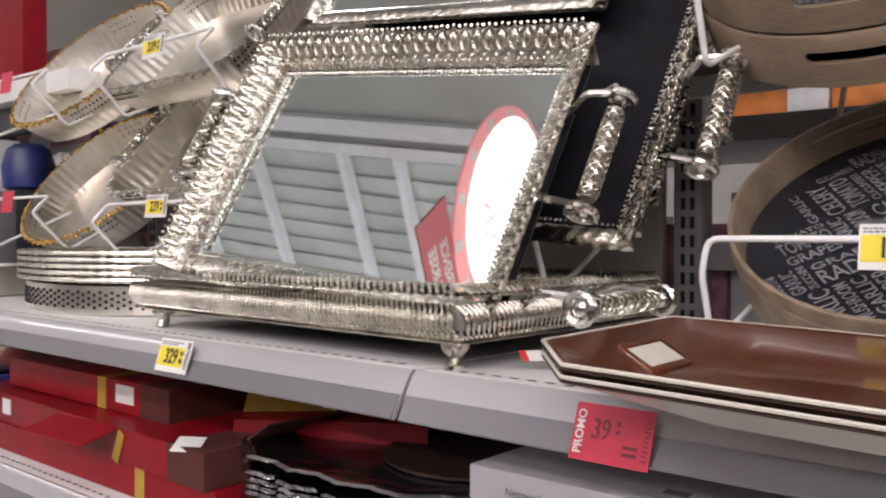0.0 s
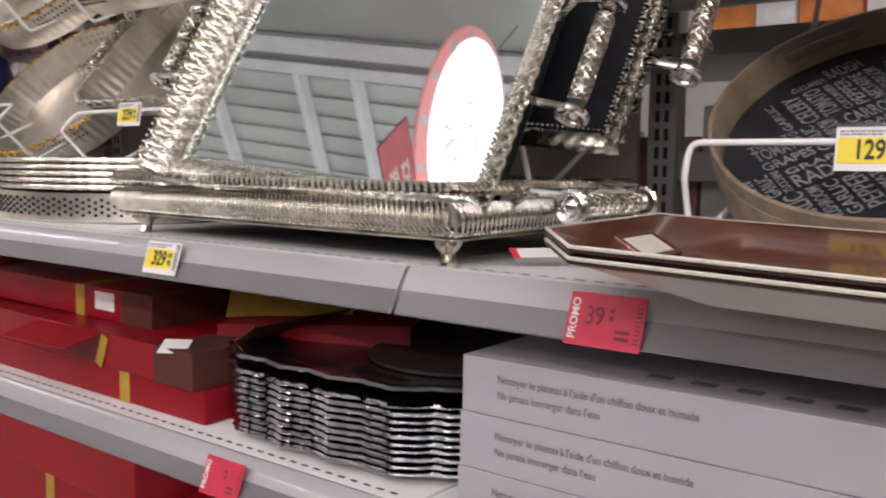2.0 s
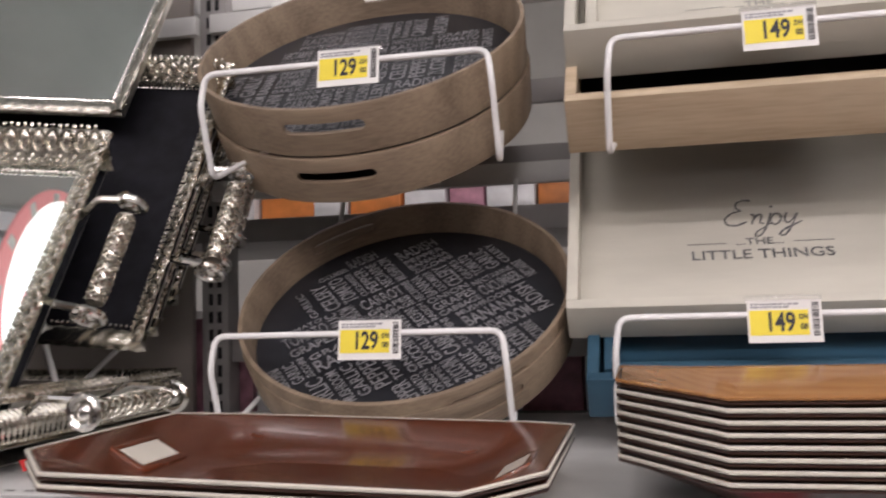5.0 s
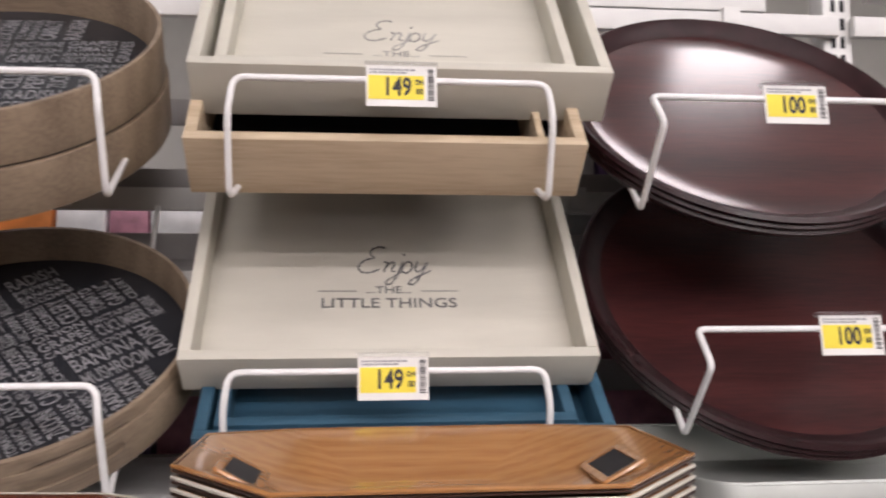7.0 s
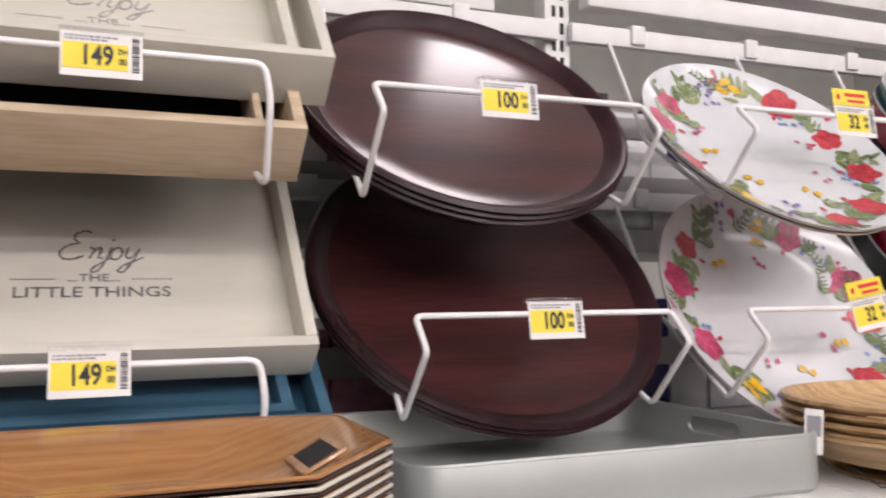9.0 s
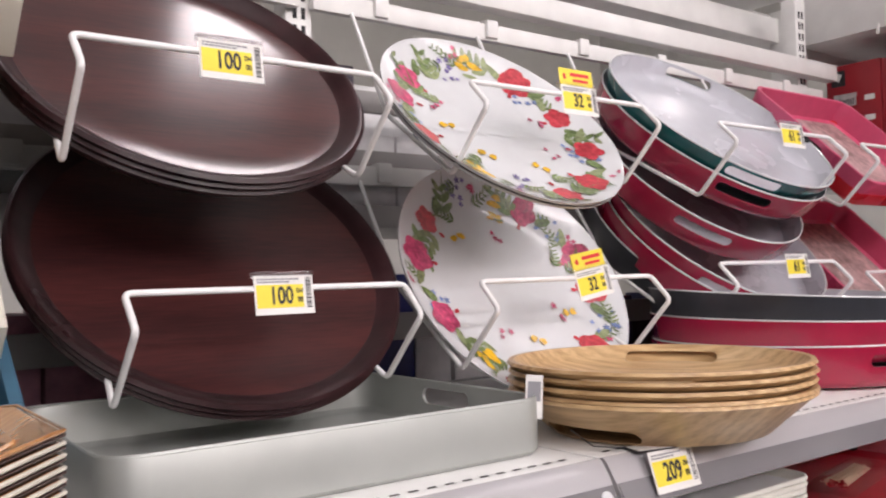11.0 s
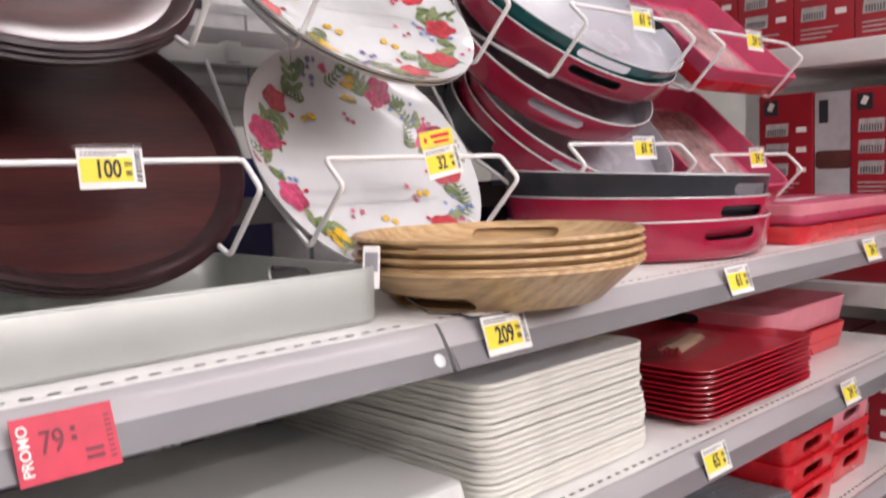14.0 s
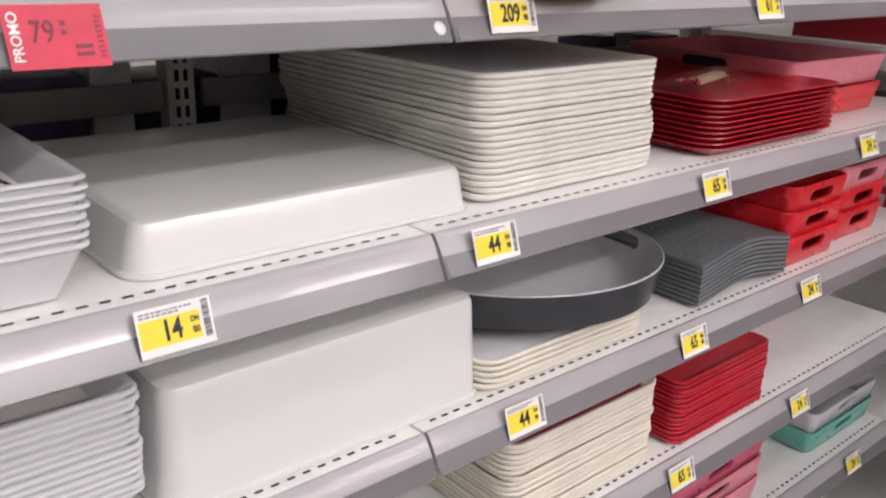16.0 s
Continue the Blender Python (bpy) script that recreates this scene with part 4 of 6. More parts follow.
def floral_plate(m, D, seed):
    t = thing("floral_plate", "white melamine plate with a border of painted red flowers", "plate", m, "floral plates")
    R = D / 2
    prof = [(R * 0.45, 0.0)] + [(R * (1 - f), plate_z(R * f, R) - 0.003) for f in (0.65, 0.8, 0.92, 1.0)] + [(-0.001, 0.0295)] + [(R * (1 - f), plate_z(R * f, R)) for f in (0.985, 0.92, 0.84, 0.76, 0.68, 0.6, 0.5)]
    part("dish", dish("el", D, D, 0, prof, 24), PLATE, t, "white glazed dish")
    r = random.Random(seed)
    layers = {"red": (bmesh.new(), PETAL_RED), "pink": (bmesh.new(), PETAL_PINK), "blue": (bmesh.new(), PETAL_BLUE), "yellow": (bmesh.new(), PETAL_YEL), "violet": (bmesh.new(), PETAL_VIOLET), "vein": (bmesh.new(), PETAL_VEIN), "leaf": (bmesh.new(), LEAF), "olive": (bmesh.new(), OLIVE)}
    z = [0.0006]

    def put(c, x, y, a, ln, wd, rag=0.0):
        rr = math.hypot(x, y)
        if rr + ln * 0.3 > R * 0.985:
            return
        z[0] += 0.0000022
        blob(layers[c][0], x, y, a, ln, wd, 0, rag, r)
        f = layers[c][0].faces
        f.ensure_lookup_table()
        for v in f[-1].verts:
            v.co.z = plate_z(math.hypot(v.co.x, v.co.y), R) + z[0]

    def poppy(x, y, size, c):
        """A drawn flower: broad ragged petals with darker veins."""
        turn = r.uniform(0, 6.3)
        for k in range(5):
            a = turn + k * 1.257 + r.uniform(-0.2, 0.2)
            put(c, x + size * 0.26 * math.cos(a), y + size * 0.26 * math.sin(a), a, size * r.uniform(0.50, 0.62), size * r.uniform(0.52, 0.66), 0.08)
        for k in range(9):
            a = turn + k * 0.7
            put("vein", x + size * 0.24 * math.cos(a), y + size * 0.24 * math.sin(a), a, size * 0.34, size * 0.035, 0.1)

    def bough(x, y, a, big):
        """A stem with paired pointed leaves."""
        n = 5 if big else 6
        ln = r.uniform(0.045, 0.06) if big else r.uniform(0.030, 0.042)
        for k in range(n):
            f = k / (n - 1)
            px, py = x + ln * f * math.cos(a + 0.35 * f), y + ln * f * math.sin(a + 0.35 * f)
            for sd in (-1, 1):
                b = a + sd * 0.85
                q = (0.021 if big else 0.012) * (1.15 - 0.5 * f)
                put("leaf" if r.random() < 0.7 else "olive", px + q * 0.5 * math.cos(b), py + q * 0.5 * math.sin(b), b, q, q * (0.42 if big else 0.3))
        put("leaf", x + ln * 0.5 * math.cos(a), y + ln * 0.5 * math.sin(a), a, ln, 0.0011)

    def florets(x, y, c, m, spread):
        for q in range(m):
            fx, fy, sz, tn = x + r.uniform(-spread, spread), y + r.uniform(-spread, spread), r.uniform(0.006, 0.0085), r.uniform(0, 6)
            for k in range(5):
                a = tn + k * 1.257
                put(c, fx + sz * 0.36 * math.cos(a), fy + sz * 0.36 * math.sin(a), a, sz * 0.62, sz * 0.34)

    n = 27
    kinds = ("bough", "poppy", "twig", "blue", "poppy", "bough", "yellow", "twig", "violet", "bough", "poppy")
    for k in range(n):
        a = 2 * math.pi * k / n + r.uniform(-0.1, 0.1)
        kind = kinds[k % len(kinds)]
        rr = R * (r.uniform(0.70, 0.86) if kind != "poppy" else r.uniform(0.76, 0.83))
        x, y = rr * math.cos(a), rr * math.sin(a)
        if kind == "poppy":
            poppy(x, y, r.uniform(0.036, 0.052), r.choice(("red", "pink", "red")))
            put("olive", x + 0.034 * math.cos(a + 1.6), y + 0.034 * math.sin(a + 1.6), a + 1.2, 0.032, 0.012, 0.04)
            put("leaf", x + 0.034 * math.cos(a - 1.6), y + 0.034 * math.sin(a - 1.6), a - 1.0, 0.028, 0.013, 0.04)
            put("red", x * 0.80, y * 0.80, a, 0.010, 0.006, 0.1)
        elif kind in ("bough", "twig"):
            bough(x * 0.94, y * 0.94, a + r.choice((-1, 1)) * r.uniform(0.5, 1.5), kind == "bough")
            if kind == "twig":
                florets(x * 1.1, y * 1.1, "pink", 3, 0.010)
        elif kind == "yellow":
            for q in range(4):
                put("yellow", x + r.uniform(-0.016, 0.016), y + r.uniform(-0.016, 0.016), a + r.uniform(1.0, 2.1), 0.026, 0.011, 0.16)
            put("olive", x * 0.86, y * 0.86, a + 1.5, 0.024, 0.008)
        else:
            florets(x, y, "blue" if kind == "blue" else "violet", 9, 0.020)
            bough(x * 1.05, y * 1.05, a + 1.6, False)
    for q in range(9):
        a, rr = r.uniform(0, 6.3), R * r.uniform(0.42, 0.60)
        x, y = rr * math.cos(a), rr * math.sin(a)
        kind = q % 3
        if kind == 0:
            florets(x, y, r.choice(("pink", "blue")), 3, 0.013)
        elif kind == 1:
            for e in range(2):
                put("yellow", x + e * 0.013, y + r.uniform(-0.006, 0.006), r.uniform(0, 3), 0.012, 0.010, 0.2)
        else:
            bough(x * 1.1, y * 1.1, a + r.uniform(-1, 1), False)
    for k, (bm, mm) in layers.items():
        part("flower_print" if k not in ("leaf", "olive") else "leaf_print", bm, mm, t, k + " painted petals" if k not in ("leaf", "olive") else "green painted leaves")["kind"] = "stuff"


floral_plate(pose(1.5365, 0.350, 1.398, 58.5), 0.360, 2)
HIGHP = pose(1.489, 0.310, 1.595, 46)
floral_plate(HIGHP, 0.340, 7)
floral_plate(HIGHP @ pose(0.004, 0.003, -0.008), 0.340, 7)
hook(1.519, 0.218, 1.631, "32", 0.29, tagx=1.545, offer=True, knee=0.031), hook(1.526, 0.218, 1.406, "32", 0.29, tagx=1.560, offer=True, tagturn=9, knee=0.031)


# ---- deep round enamel trays ----
def enamel_tray(m, D, h, outside, inside, slots=True, turn=0.0, group="enamel trays", label=""):
    t = thing("enamel_tray", label, "tray", m, group)
    sh = part("shell", dish("el", D, D, 0, [(0.03, 0), (0.014, 0.004), (0.006, 0.014), (0.0, h - 0.001), (0.0024, h - 0.001), (0.0085, 0.014), (0.017, 0.006), (0.032, 0.003)], 24), outside, t, "coloured outside")
    ins = part("interior", dish("el", D - 0.0048, D - 0.0048, 0, [(0.0, h - 0.001), (0.0006, h - 0.002), (0.0065, 0.0155), (0.0155, 0.0072), (0.032, 0.0042)], 24, False, True), inside, t, "pale inside")
    o = outline("el", D - 0.0024, D - 0.0024, 0, 24)
    part("lip", tube(bmesh.new(), [(x, y, h) for x, y in o], 0.0015, 6, closed=True), PLATE, t, "thin white lip")
    if slots:
        for ob in (sh, ins):
            c = bmesh.new()
            for s in (-1, 1):
                slot(c, 0.095, 0.016, 0.05, pose(0, 0, 0, 0, 0, turn) @ pose(s * (D / 2 - 0.004), 0, h * 0.66, 0, 0, 90))
            cut(ob, c)
    return t


ru = pose(2.012, 0.340, 1.668, 41) @ pose(0, 0, -0.038)
enamel_tray(ru, 0.414, 0.038, TEAL, GREYIN, turn=60, label="round teal enamel tray with a white inside")
enamel_tray(ru @ pose(0, 0, -0.036), 0.418, 0.05, CRIMSON, GREYIN, turn=60, label="round crimson enamel tray nested under a teal one")
rl = pose(1.975, 0.360, 1.580, 43) @ pose(0, 0, -0.055)
enamel_tray(rl, 0.385, 0.055, CRIMSON, GREYIN, turn=50, label="round crimson enamel tray leaning with a white inside")
r2 = pose(2.012, 0.352, 1.487, 41) @ pose(0, 0, -0.055)
enamel_tray(r2, 0.395, 0.055, CRIMSON, GREYIN, turn=50, label="round crimson enamel tray in the leaning stack")
enamel_tray(r2 @ pose(0, 0, -0.022), 0.40, 0.055, CRIMSON, GREYIN, turn=50, label="round crimson enamel tray near the back of the stack")
enamel_tray(r2 @ pose(0, 0.02, -0.048), 0.40, 0.055, CHARCOAL, GREYIN, turn=50, label="round charcoal enamel tray at the back of the stack")
for k, (c, l) in enumerate(((CRIMSON, "crimson enamel tray at the foot of the stack"), (CRIMSON, "crimson enamel tray in the shelf stack"), (CHARCOAL, "charcoal enamel tray on top of the shelf stack"))):
    enamel_tray(pose(1.975 - 0.004 * k, 0.21, 1.25 + 0.034 * k, 1.2 * k, 0.8 * k, 0), 0.405, 0.058, c, GREYIN, turn=75 + 8 * k, label=l)
hook(1.95, 0.2, 1.618, "61", 0.29, tagx=1.985, knee=0.031), hook(1.945, 0.2, 1.42, "61", 0.30, tagx=1.985, knee=0.031)

# ---- pink picnic trays ----
PRINT = mat("rose_print", (0.72, 0.50, 0.50), 0.4, col2=(0.14, 0.10, 0.08), scale=75, var=0.3)


def pink_tray(m, w, d, h, top, low, print_=True, label="pink plastic tray with a rose-printed base"):
    t = thing("plastic_tray", label, "tray", m, "pink plastic trays")
    a = part("wall", dish("rr", w, d, 0.03, [(0.006, h * 0.45), (0.0, h - 0.001), (0.001, h), (0.006, h), (0.007, h - 0.001), (0.012, 0.012), (0.02, 0.007)], 8, False, False), top, t, "pink upper wall")
    part("under_tray", dish("rr", w - 0.008, d - 0.008, 0.03, [(0.008, 0), (0.005, 0.003), (0.0, h * 0.5), (0.002, h * 0.5), (0.009, 0.006), (0.012, 0.005)], 8), low, t, "red lower shell")
    part("base", dish("rr", w - 0.026, d - 0.026, 0.02, [(0.0, 0.0065), (0.001, 0.008)], 8), PRINT if print_ else top, t, "printed base" if print_ else "")
    for s in (-1, 1):
        bm = bmesh.new()
        slot(bm, 0.09, 0.018, 0.006, pose(s * (w / 2 - 0.0035), 0, h * 0.66, 0, 0, 90))
        part("handle_slot", bm, SLOT, t, "open handle slot")
    return t


pu = hung(2.376, 0.195, 1.545, 44, 0.30, 0.05)
pink_tray(pu, 0.335, 0.30, 0.055, PINK, REDPL)
pl = hung(2.376, 0.21, 1.335, 44, 0.30, 0.05)
pink_tray(pl, 0.335, 0.30, 0.055, PINK, REDPL)
hook(2.325, 0.19, 1.612, "24", 0.30, tagx=2.335, knee=0.031), hook(2.325, 0.19, 1.40, "24", 0.30, tagx=2.345, knee=0.031)
pink_tray(pose(2.37, 0.20, 1.25), 0.42, 0.36, 0.03, REDPL, REDPL, False, "red plastic tray on the shelf under a pink one")
t = pink_tray(pose(2.37, 0.20, 1.281), 0.42, 0.36, 0.035, PALEPINK, PINK, False, "pale pink plastic tray with a printed sleeve")
part("sleeve", boxm(-0.19, 0.19, -0.16, 0.12, 0.034, 0.036, 0.001), PINK, t, "pink printed sleeve")
write("word", "gratuit", 0.06, PAPER, t, pose(-0.03, -0.09, 0.0368))


# ---- trays lying on the top shelf ----
def cut_tray(m, w, d, h, top, n=1, cat="tray", label="", name="melamine_tray", c=0.06, pitch=0.0067, wing=0.006, base=0.07):
    """A long tray with cut corners, raised ends and a window grip at each end; n of them nested."""
    out = []
    for i in range(n):
        t = thing(name, label, cat, m @ pose(0, 0, i * pitch), "stacked " + name + "s" if n > 1 else "")

        def bent(profile, grow=0.0, **k):
            bm = dish("cut", w + grow, d + grow, c, [(a * base / 0.07, b) for a, b in profile], **k)
            for v in bm.verts:
                f = max(0.0, (abs(v.co.x) - (w / 2 - 0.07)) / 0.07)
                v.co.z += wing * f * f
            return bm

        # in tall stacks the underside is browned to put in the gaps' shade
        under = part("underside", bent([(0.075, 0), (0.07, 0.0015), (0.004, h - 0.004), (0.003, h - 0.0018), (0.0065, h - 0.0026)], cap1=False), CREAM if n < 3 else DARKBROWN, t, "cream underside" if n < 3 else "underside browned for the stack's gaps")
        part("edge", bent([(0.006, h - 0.0055), (0.0012, h - 0.0042), (0.0008, h - 0.003), (0.008, h - 0.003)], 0.001, cap0=False, cap1=False), DARKBROWN, t, "dark edge line")
        face = part("face", bent([(0.003, h - 0.0016), (0.0035, h - 0.0002), (0.008, h - 0.001), (0.045, h * 0.42), (0.066, 0.0045), (0.072, 0.0042)], cap0=False), top, t, "glossy patterned face")
        part("lip", bent([(0.0005, h - 0.0020), (0.0, h - 0.0006), (0.0010, h + 0.0004), (0.0022, h - 0.0001)], cap0=False, cap1=False), CREAM if i < n - 1 or n < 3 else top, t, "thin lip")
        if i == n - 1:
            for s in (-1, 1):
                fr = pose(s * (w / 2 - 0.034), 0, h - 0.0100, 0, s * -28, 0)
                part("grip_frame", dish("rr", 0.034, 0.062, 0.005, [(0, -0.001), (0.0005, 0.0006), (0.004, 0.0010), (0.006, 0.0004)], 4, False, False, None), top, t, "raised grip frame").matrix_basis = fr
                part("grip_opening", boxm(-0.0105, 0.0105, -0.024, 0.024, -0.0006, 0.0002), CREAM if n < 3 else SLOT, t, "grip opening").matrix_basis = fr
        out.append(t)
    return out


cut_tray(pose(0.366, -0.009, 1.2535, 0.6, 1.5, -0.9), 0.338, 0.266, 0.031, BROWN, 2, c=0.0415, pitch=0.0072, label="glossy brown melamine tray overhanging the shelf edge")
cut_tray(pose(0.728, 0.030, 1.2502, 0, 0, 0), 0.314, 0.245, 0.034, OAK, 8, label="oak-printed melamine tray with cream edges in a stack", name="oak_print_tray")

t = thing("metal_tray", "deep grey-green metal tray with slot handles on the shelf", "tray", pose(1.123, 0.205, 1.25))
gw = part("wall", dish("rr", 0.395, 0.315, 0.03, wall_profile(0.05, 0.003, 0.0), 10), GREYTRAY, t)
c = bmesh.new()
for s in (-1, 1):
    slot(c, 0.08, 0.017, 0.02, pose(s * 0.196, 0, 0.034, 0, 0, 90))
cut(gw, c)
part("rolled_lip", tube(bmesh.new(), [(x, y, 0.0498) for x, y in outline("rr", 0.392, 0.312, 0.03, 10)], 0.0019, 6, closed=True), GREYTRAY, t, "thin rolled lip")

for k in range(5):
    t = thing("wooden_bowl", "shallow willow-wood bowl with slot handles in a stack", "bowl", pose(1.488 + 0.002 * (k % 2), 0.062, 1.2502 + (0 if k == 0 else 0.019 + 0.0088 * k), 0, 0, -84 if k == 0 else -62 + k), "stacked wooden bowls")
    prof = [(0.055, 0), (0.045, 0.001), (0.006, 0.036), (0.0, 0.040), (0.002, 0.043), (0.007, 0.043), (0.02, 0.032), (0.055, 0.007), (0.07, 0.006)] if k == 0 else \
        [(0.045, 0.024), (0.006, 0.042), (0.0, 0.046), (0.002, 0.049), (0.007, 0.049), (0.02, 0.036), (0.055, 0.027), (0.07, 0.026)]
    if k:
        t.location.z -= 0.030
    w0 = part("wall", dish("el", 0.312, 0.312, 0, prof, 24), ASH, t)
    if k in (0, 4):
        c = bmesh.new()
        for s in (-1, 1):
            slot(c, 0.105, 0.013 if k == 0 else 0.010, 0.10, pose(0, s * 0.118, 0.010 if k == 0 else 0.0365))
        cut(w0, c)
t = thing("swing_tag", "small black and white cardboard swing tag on the shelf", "label", pose(1.395, -0.002, 1.2506, 0, 0, -14))
part("card", boxm(-0.022, 0.022, -0.014, 0.014, 0, 0.0006), INK, t)
part("sticker", boxm(-0.018, 0.02, -0.011, 0.010, 0.0006, 0.001), PAPER, t)
part("string", tube(bmesh.new(), [(-0.02, 0.004, 0.001), (-0.05, 0.014, 0.004), (-0.07, 0.02, 0.02)], 0.0006, 5), SLOT, t)
t = thing("swing_tag", "small white paper tag tied to the wooden bowls", "label", pose(1.312, 0.060, 1.300, 84, 4, -35))
part("card", boxm(-0.008, 0.008, -0.020, 0.020, 0, 0.0006), PAPER, t)
part("print", boxm(-0.006, 0.006, -0.004, 0.014, 0.0006, 0.0008), GREYINK, t)
t = thing("swing_tag", "white paper swing tag with a red end under the silver tray", "label", pose(0.10, 0.085, 1.262, 20, 0, 48))
part("card", boxm(-0.04, 0.04, -0.009, 0.009, 0, 0.0006), PAPER, t)
part("end", boxm(-0.04, -0.034, -0.0092, 0.0092, -0.0002, 0.0008), REDINK, t)
for x, p in ((-0.968, "239"), (-0.371, "329"), (1.376, "209"), (1.835, "61"), (2.30, "24")):
    rail_tag(p, x, 1.25)
promo_tag("39", 0.176, 1.25), promo_tag("79", 0.965, 1.25), promo_tag("27", 0.62, 1.25)
for x, p in ((1.03, "14"), (1.372, "44"), (1.772, "65"), (2.212, "24")):
    rail_tag(p, x, LEVELS[1])
for x, p in ((1.436, "44"), (1.772, "65"), (2.10, "24")):
    rail_tag(p, x, LEVELS[2])
for x, p in ((1.79, "65"), (2.14, "24")):
    rail_tag(p, x, LEVELS[3])
rail_tag("24", 2.44, LEVELS[4])
promo_tag("", -0.27, LEVELS[1]), promo_tag("", -1.04, LEVELS[1])

# ---- second shelf, silver side: gift cartons, plates and boxes ----
Z2, Z3, Z4, Z5 = LEVELS[1:]


def gift_box(m, w, d, h, flap=False, bands=(0.12,), label="red gift carton with a gold ribbon print"):
    t = thing("gift_carton", label, "box", m, "red gift cartons")
    part("body", boxm(-w / 2, w / 2, -d / 2, d / 2, 0, h, 0.0015), CARD_RED, t, "glossy red card", False)
    for b in bands:
        part("ribbon_band", boxm(b - 0.011, b + 0.011, -d / 2 - 0.0006, d / 2 + 0.0006, -0.0004, h + 0.0006), RIBBON, t, "printed gold ribbon", False)
    if label.startswith("red gift carton with torn"):
        part("sticker", boxm(-w * 0.32, -w * 0.32 + 0.030, -d / 2 - 0.0009, -d / 2, h * 0.3, h * 0.85), PAPER, t, "white label", False)
    if flap:
        part("flap", box(bmesh.new(), -0.15, 0.0, -0.001, 0.001, 0, 0.055, 0, pose(w / 2 - 0.20, -d / 2, h, 104, 0, 5)), CARD_RED, t, "torn open flap", False)
        part("flap", box(bmesh.new(), -0.001, 0.001, -0.11, 0.11, 0, 0.07, 0, pose(w / 2, 0, h, 0, 60, 0)), CARD_INNER, t, "open end flap", False)
        part("flap", box(bmesh.new(), -0.03, 0.11, -0.001, 0.001, 0, 0.05, 0, pose(-w / 2, -d / 2, h, 100, 4, 6)), CARD_RED, t, "bent corner flap", False)
    return t


gift_box(pose(-0.69, 0.19, Z2 + 0.0005, 0, 0, 0), 0.69, 0.31, 0.042, bands=(0.18,))
t = gift_box(pose(-0.70, 0.19, Z2 + 0.0428, 0, 0, -1.5), 0.70, 0.31, 0.045, True, (), "red gift carton with torn open flaps")
# brown covers put the shading of the cartons' right ends into colour
part("torn_end", boxm(0.27, 0.3505, -0.1562, 0.1552, -0.0003, 0.0456, 0.0006), CARD_INNER, t, "brown shaded end", False)
part("ribbon_band", box(bmesh.new(), -0.008, 0.008, -0.0012, 0.0, -0.008, 0.036, 0, pose(0.145, -0.156, 0.008, 0, 24, 0)), RIBBON, t, "curled gold ribbon", False)
t = gift_box(pose(-0.755, 0.22, Z2 + 0.090, 0, 0.6, 1.5), 0.46, 0.28, 0.045, False, (0.06,), "crushed red gift carton on top of the pile")
part("torn_end", boxm(0.16, 0.2305, -0.1412, 0.1405, -0.0003, 0.0456, 0.0006), CARD_INNER, t, "brown shaded end of the top carton", False)
part("sticker", boxm(0.10, 0.146, -0.1421, -0.1412, 0.014, 0.040), PAPER, t, "white label", False)
t = thing("loose_card_sheet", "loose red card sheet with a yellow lining lying on the pile", "box", pose(-0.33, 0.27, Z2 + 0.116, 4, -3, 20))
part("panel", boxm(-0.14, 0.13, -0.11, 0.12, 0, 0.002), CARD_RED, t)
part("lining", box(bmesh.new(), -0.13, 0.05, -0.0015, 0.0, 0.0, 0.07, 0, pose(-0.02, -0.06, 0.0022, -38, 0, 6)), RIBBON, t, "raised yellow lining", False)
part("turned_edge", box(bmesh.new(), -0.14, 0.13, -0.0015, 0.0, -0.03, 0.002, 0, pose(0, -0.11, 0, -16, 0, 0)), CARD_RED, t, "bent down red edge", False)
t = thing("paper_flap", "white torn paper corner sticking out of a carton", "paper", pose(-0.40, 0.035, Z2 + 0.0896, 25, 0, 30))
part("sheet", boxm(-0.018, 0.018, -0.014, 0.014, 0, 0.001), PAPER, t)
gift_box(pose(-0.88, 0.20, Z3 + 0.0005, 0, 0, 0), 1.0, 0.36, 0.118, bands=(-0.18, 0.2), label="deep red gift carton on the lower shelf")
gift_box(pose(-0.90, 0.165, Z3 + 0.119, 0, 0, -1), 1.0, 0.36, 0.066, bands=(-0.18,), label="shallow red gift carton on a deeper one")
for k in range(3):
    t = thing("silver_bowl", "blue and silver pierced bowl tray on the shelf", "bowl", pose(-1.16, 0.16, Z2 + 0.001 + 0.05 * k), "blue silver bowls")
    part("wall", dish("el", 0.26, 0.26, 0, wall_profile(0.048, 0.004, 0.01), 16), SILVER_DULL if k == 2 else BLUEPK, t)

SILVER_EDGE = mat("silver_plastic_rim", (0.86, 0.86, 0.88), 0.07, metal=1.0, var=0.1, bump=0.3, bscale=70)
BLACKGLOSS = mat("black_charger_plastic", (0.012, 0.012, 0.016), 0.16, var=0.3, coat=0.5)
for k in range(11):
    t = thing("charger_plate", "black charger plate with a scalloped silver rim in a stack", "plate", pose(-0.160 + 0.002 * (k % 3), 0.215, Z2 + 0.0008 + 0.0076 * k + (0.010 if k == 10 else 0)), "charger plates")
    part("plate", dish("wavy", 0.405, 0.385, 0, [(0.05, 0), (0.04, 0.001), (0.004, 0.009), (0.012, 0.0105), (0.045, 0.004), (0.06, 0.003)]), BLACKGLOSS, t, "black glossy plate")
    part("rim", dish("wavy", 0.406, 0.386, 0, [(0.008, 0.0088), (0.001, 0.0094), (-0.001, 0.0112), (0.003, 0.0138), (0.012, 0.0126), (0.018, 0.0100)], cap0=False, cap1=False), SILVER_EDGE, t, "scalloped silver rim")
t = thing("cork_mat", "round brown mat on top of the charger plates", "mat", pose(-0.10, 0.22, Z2 + 0.0008 + 0.0076 * 10 + 0.0145))
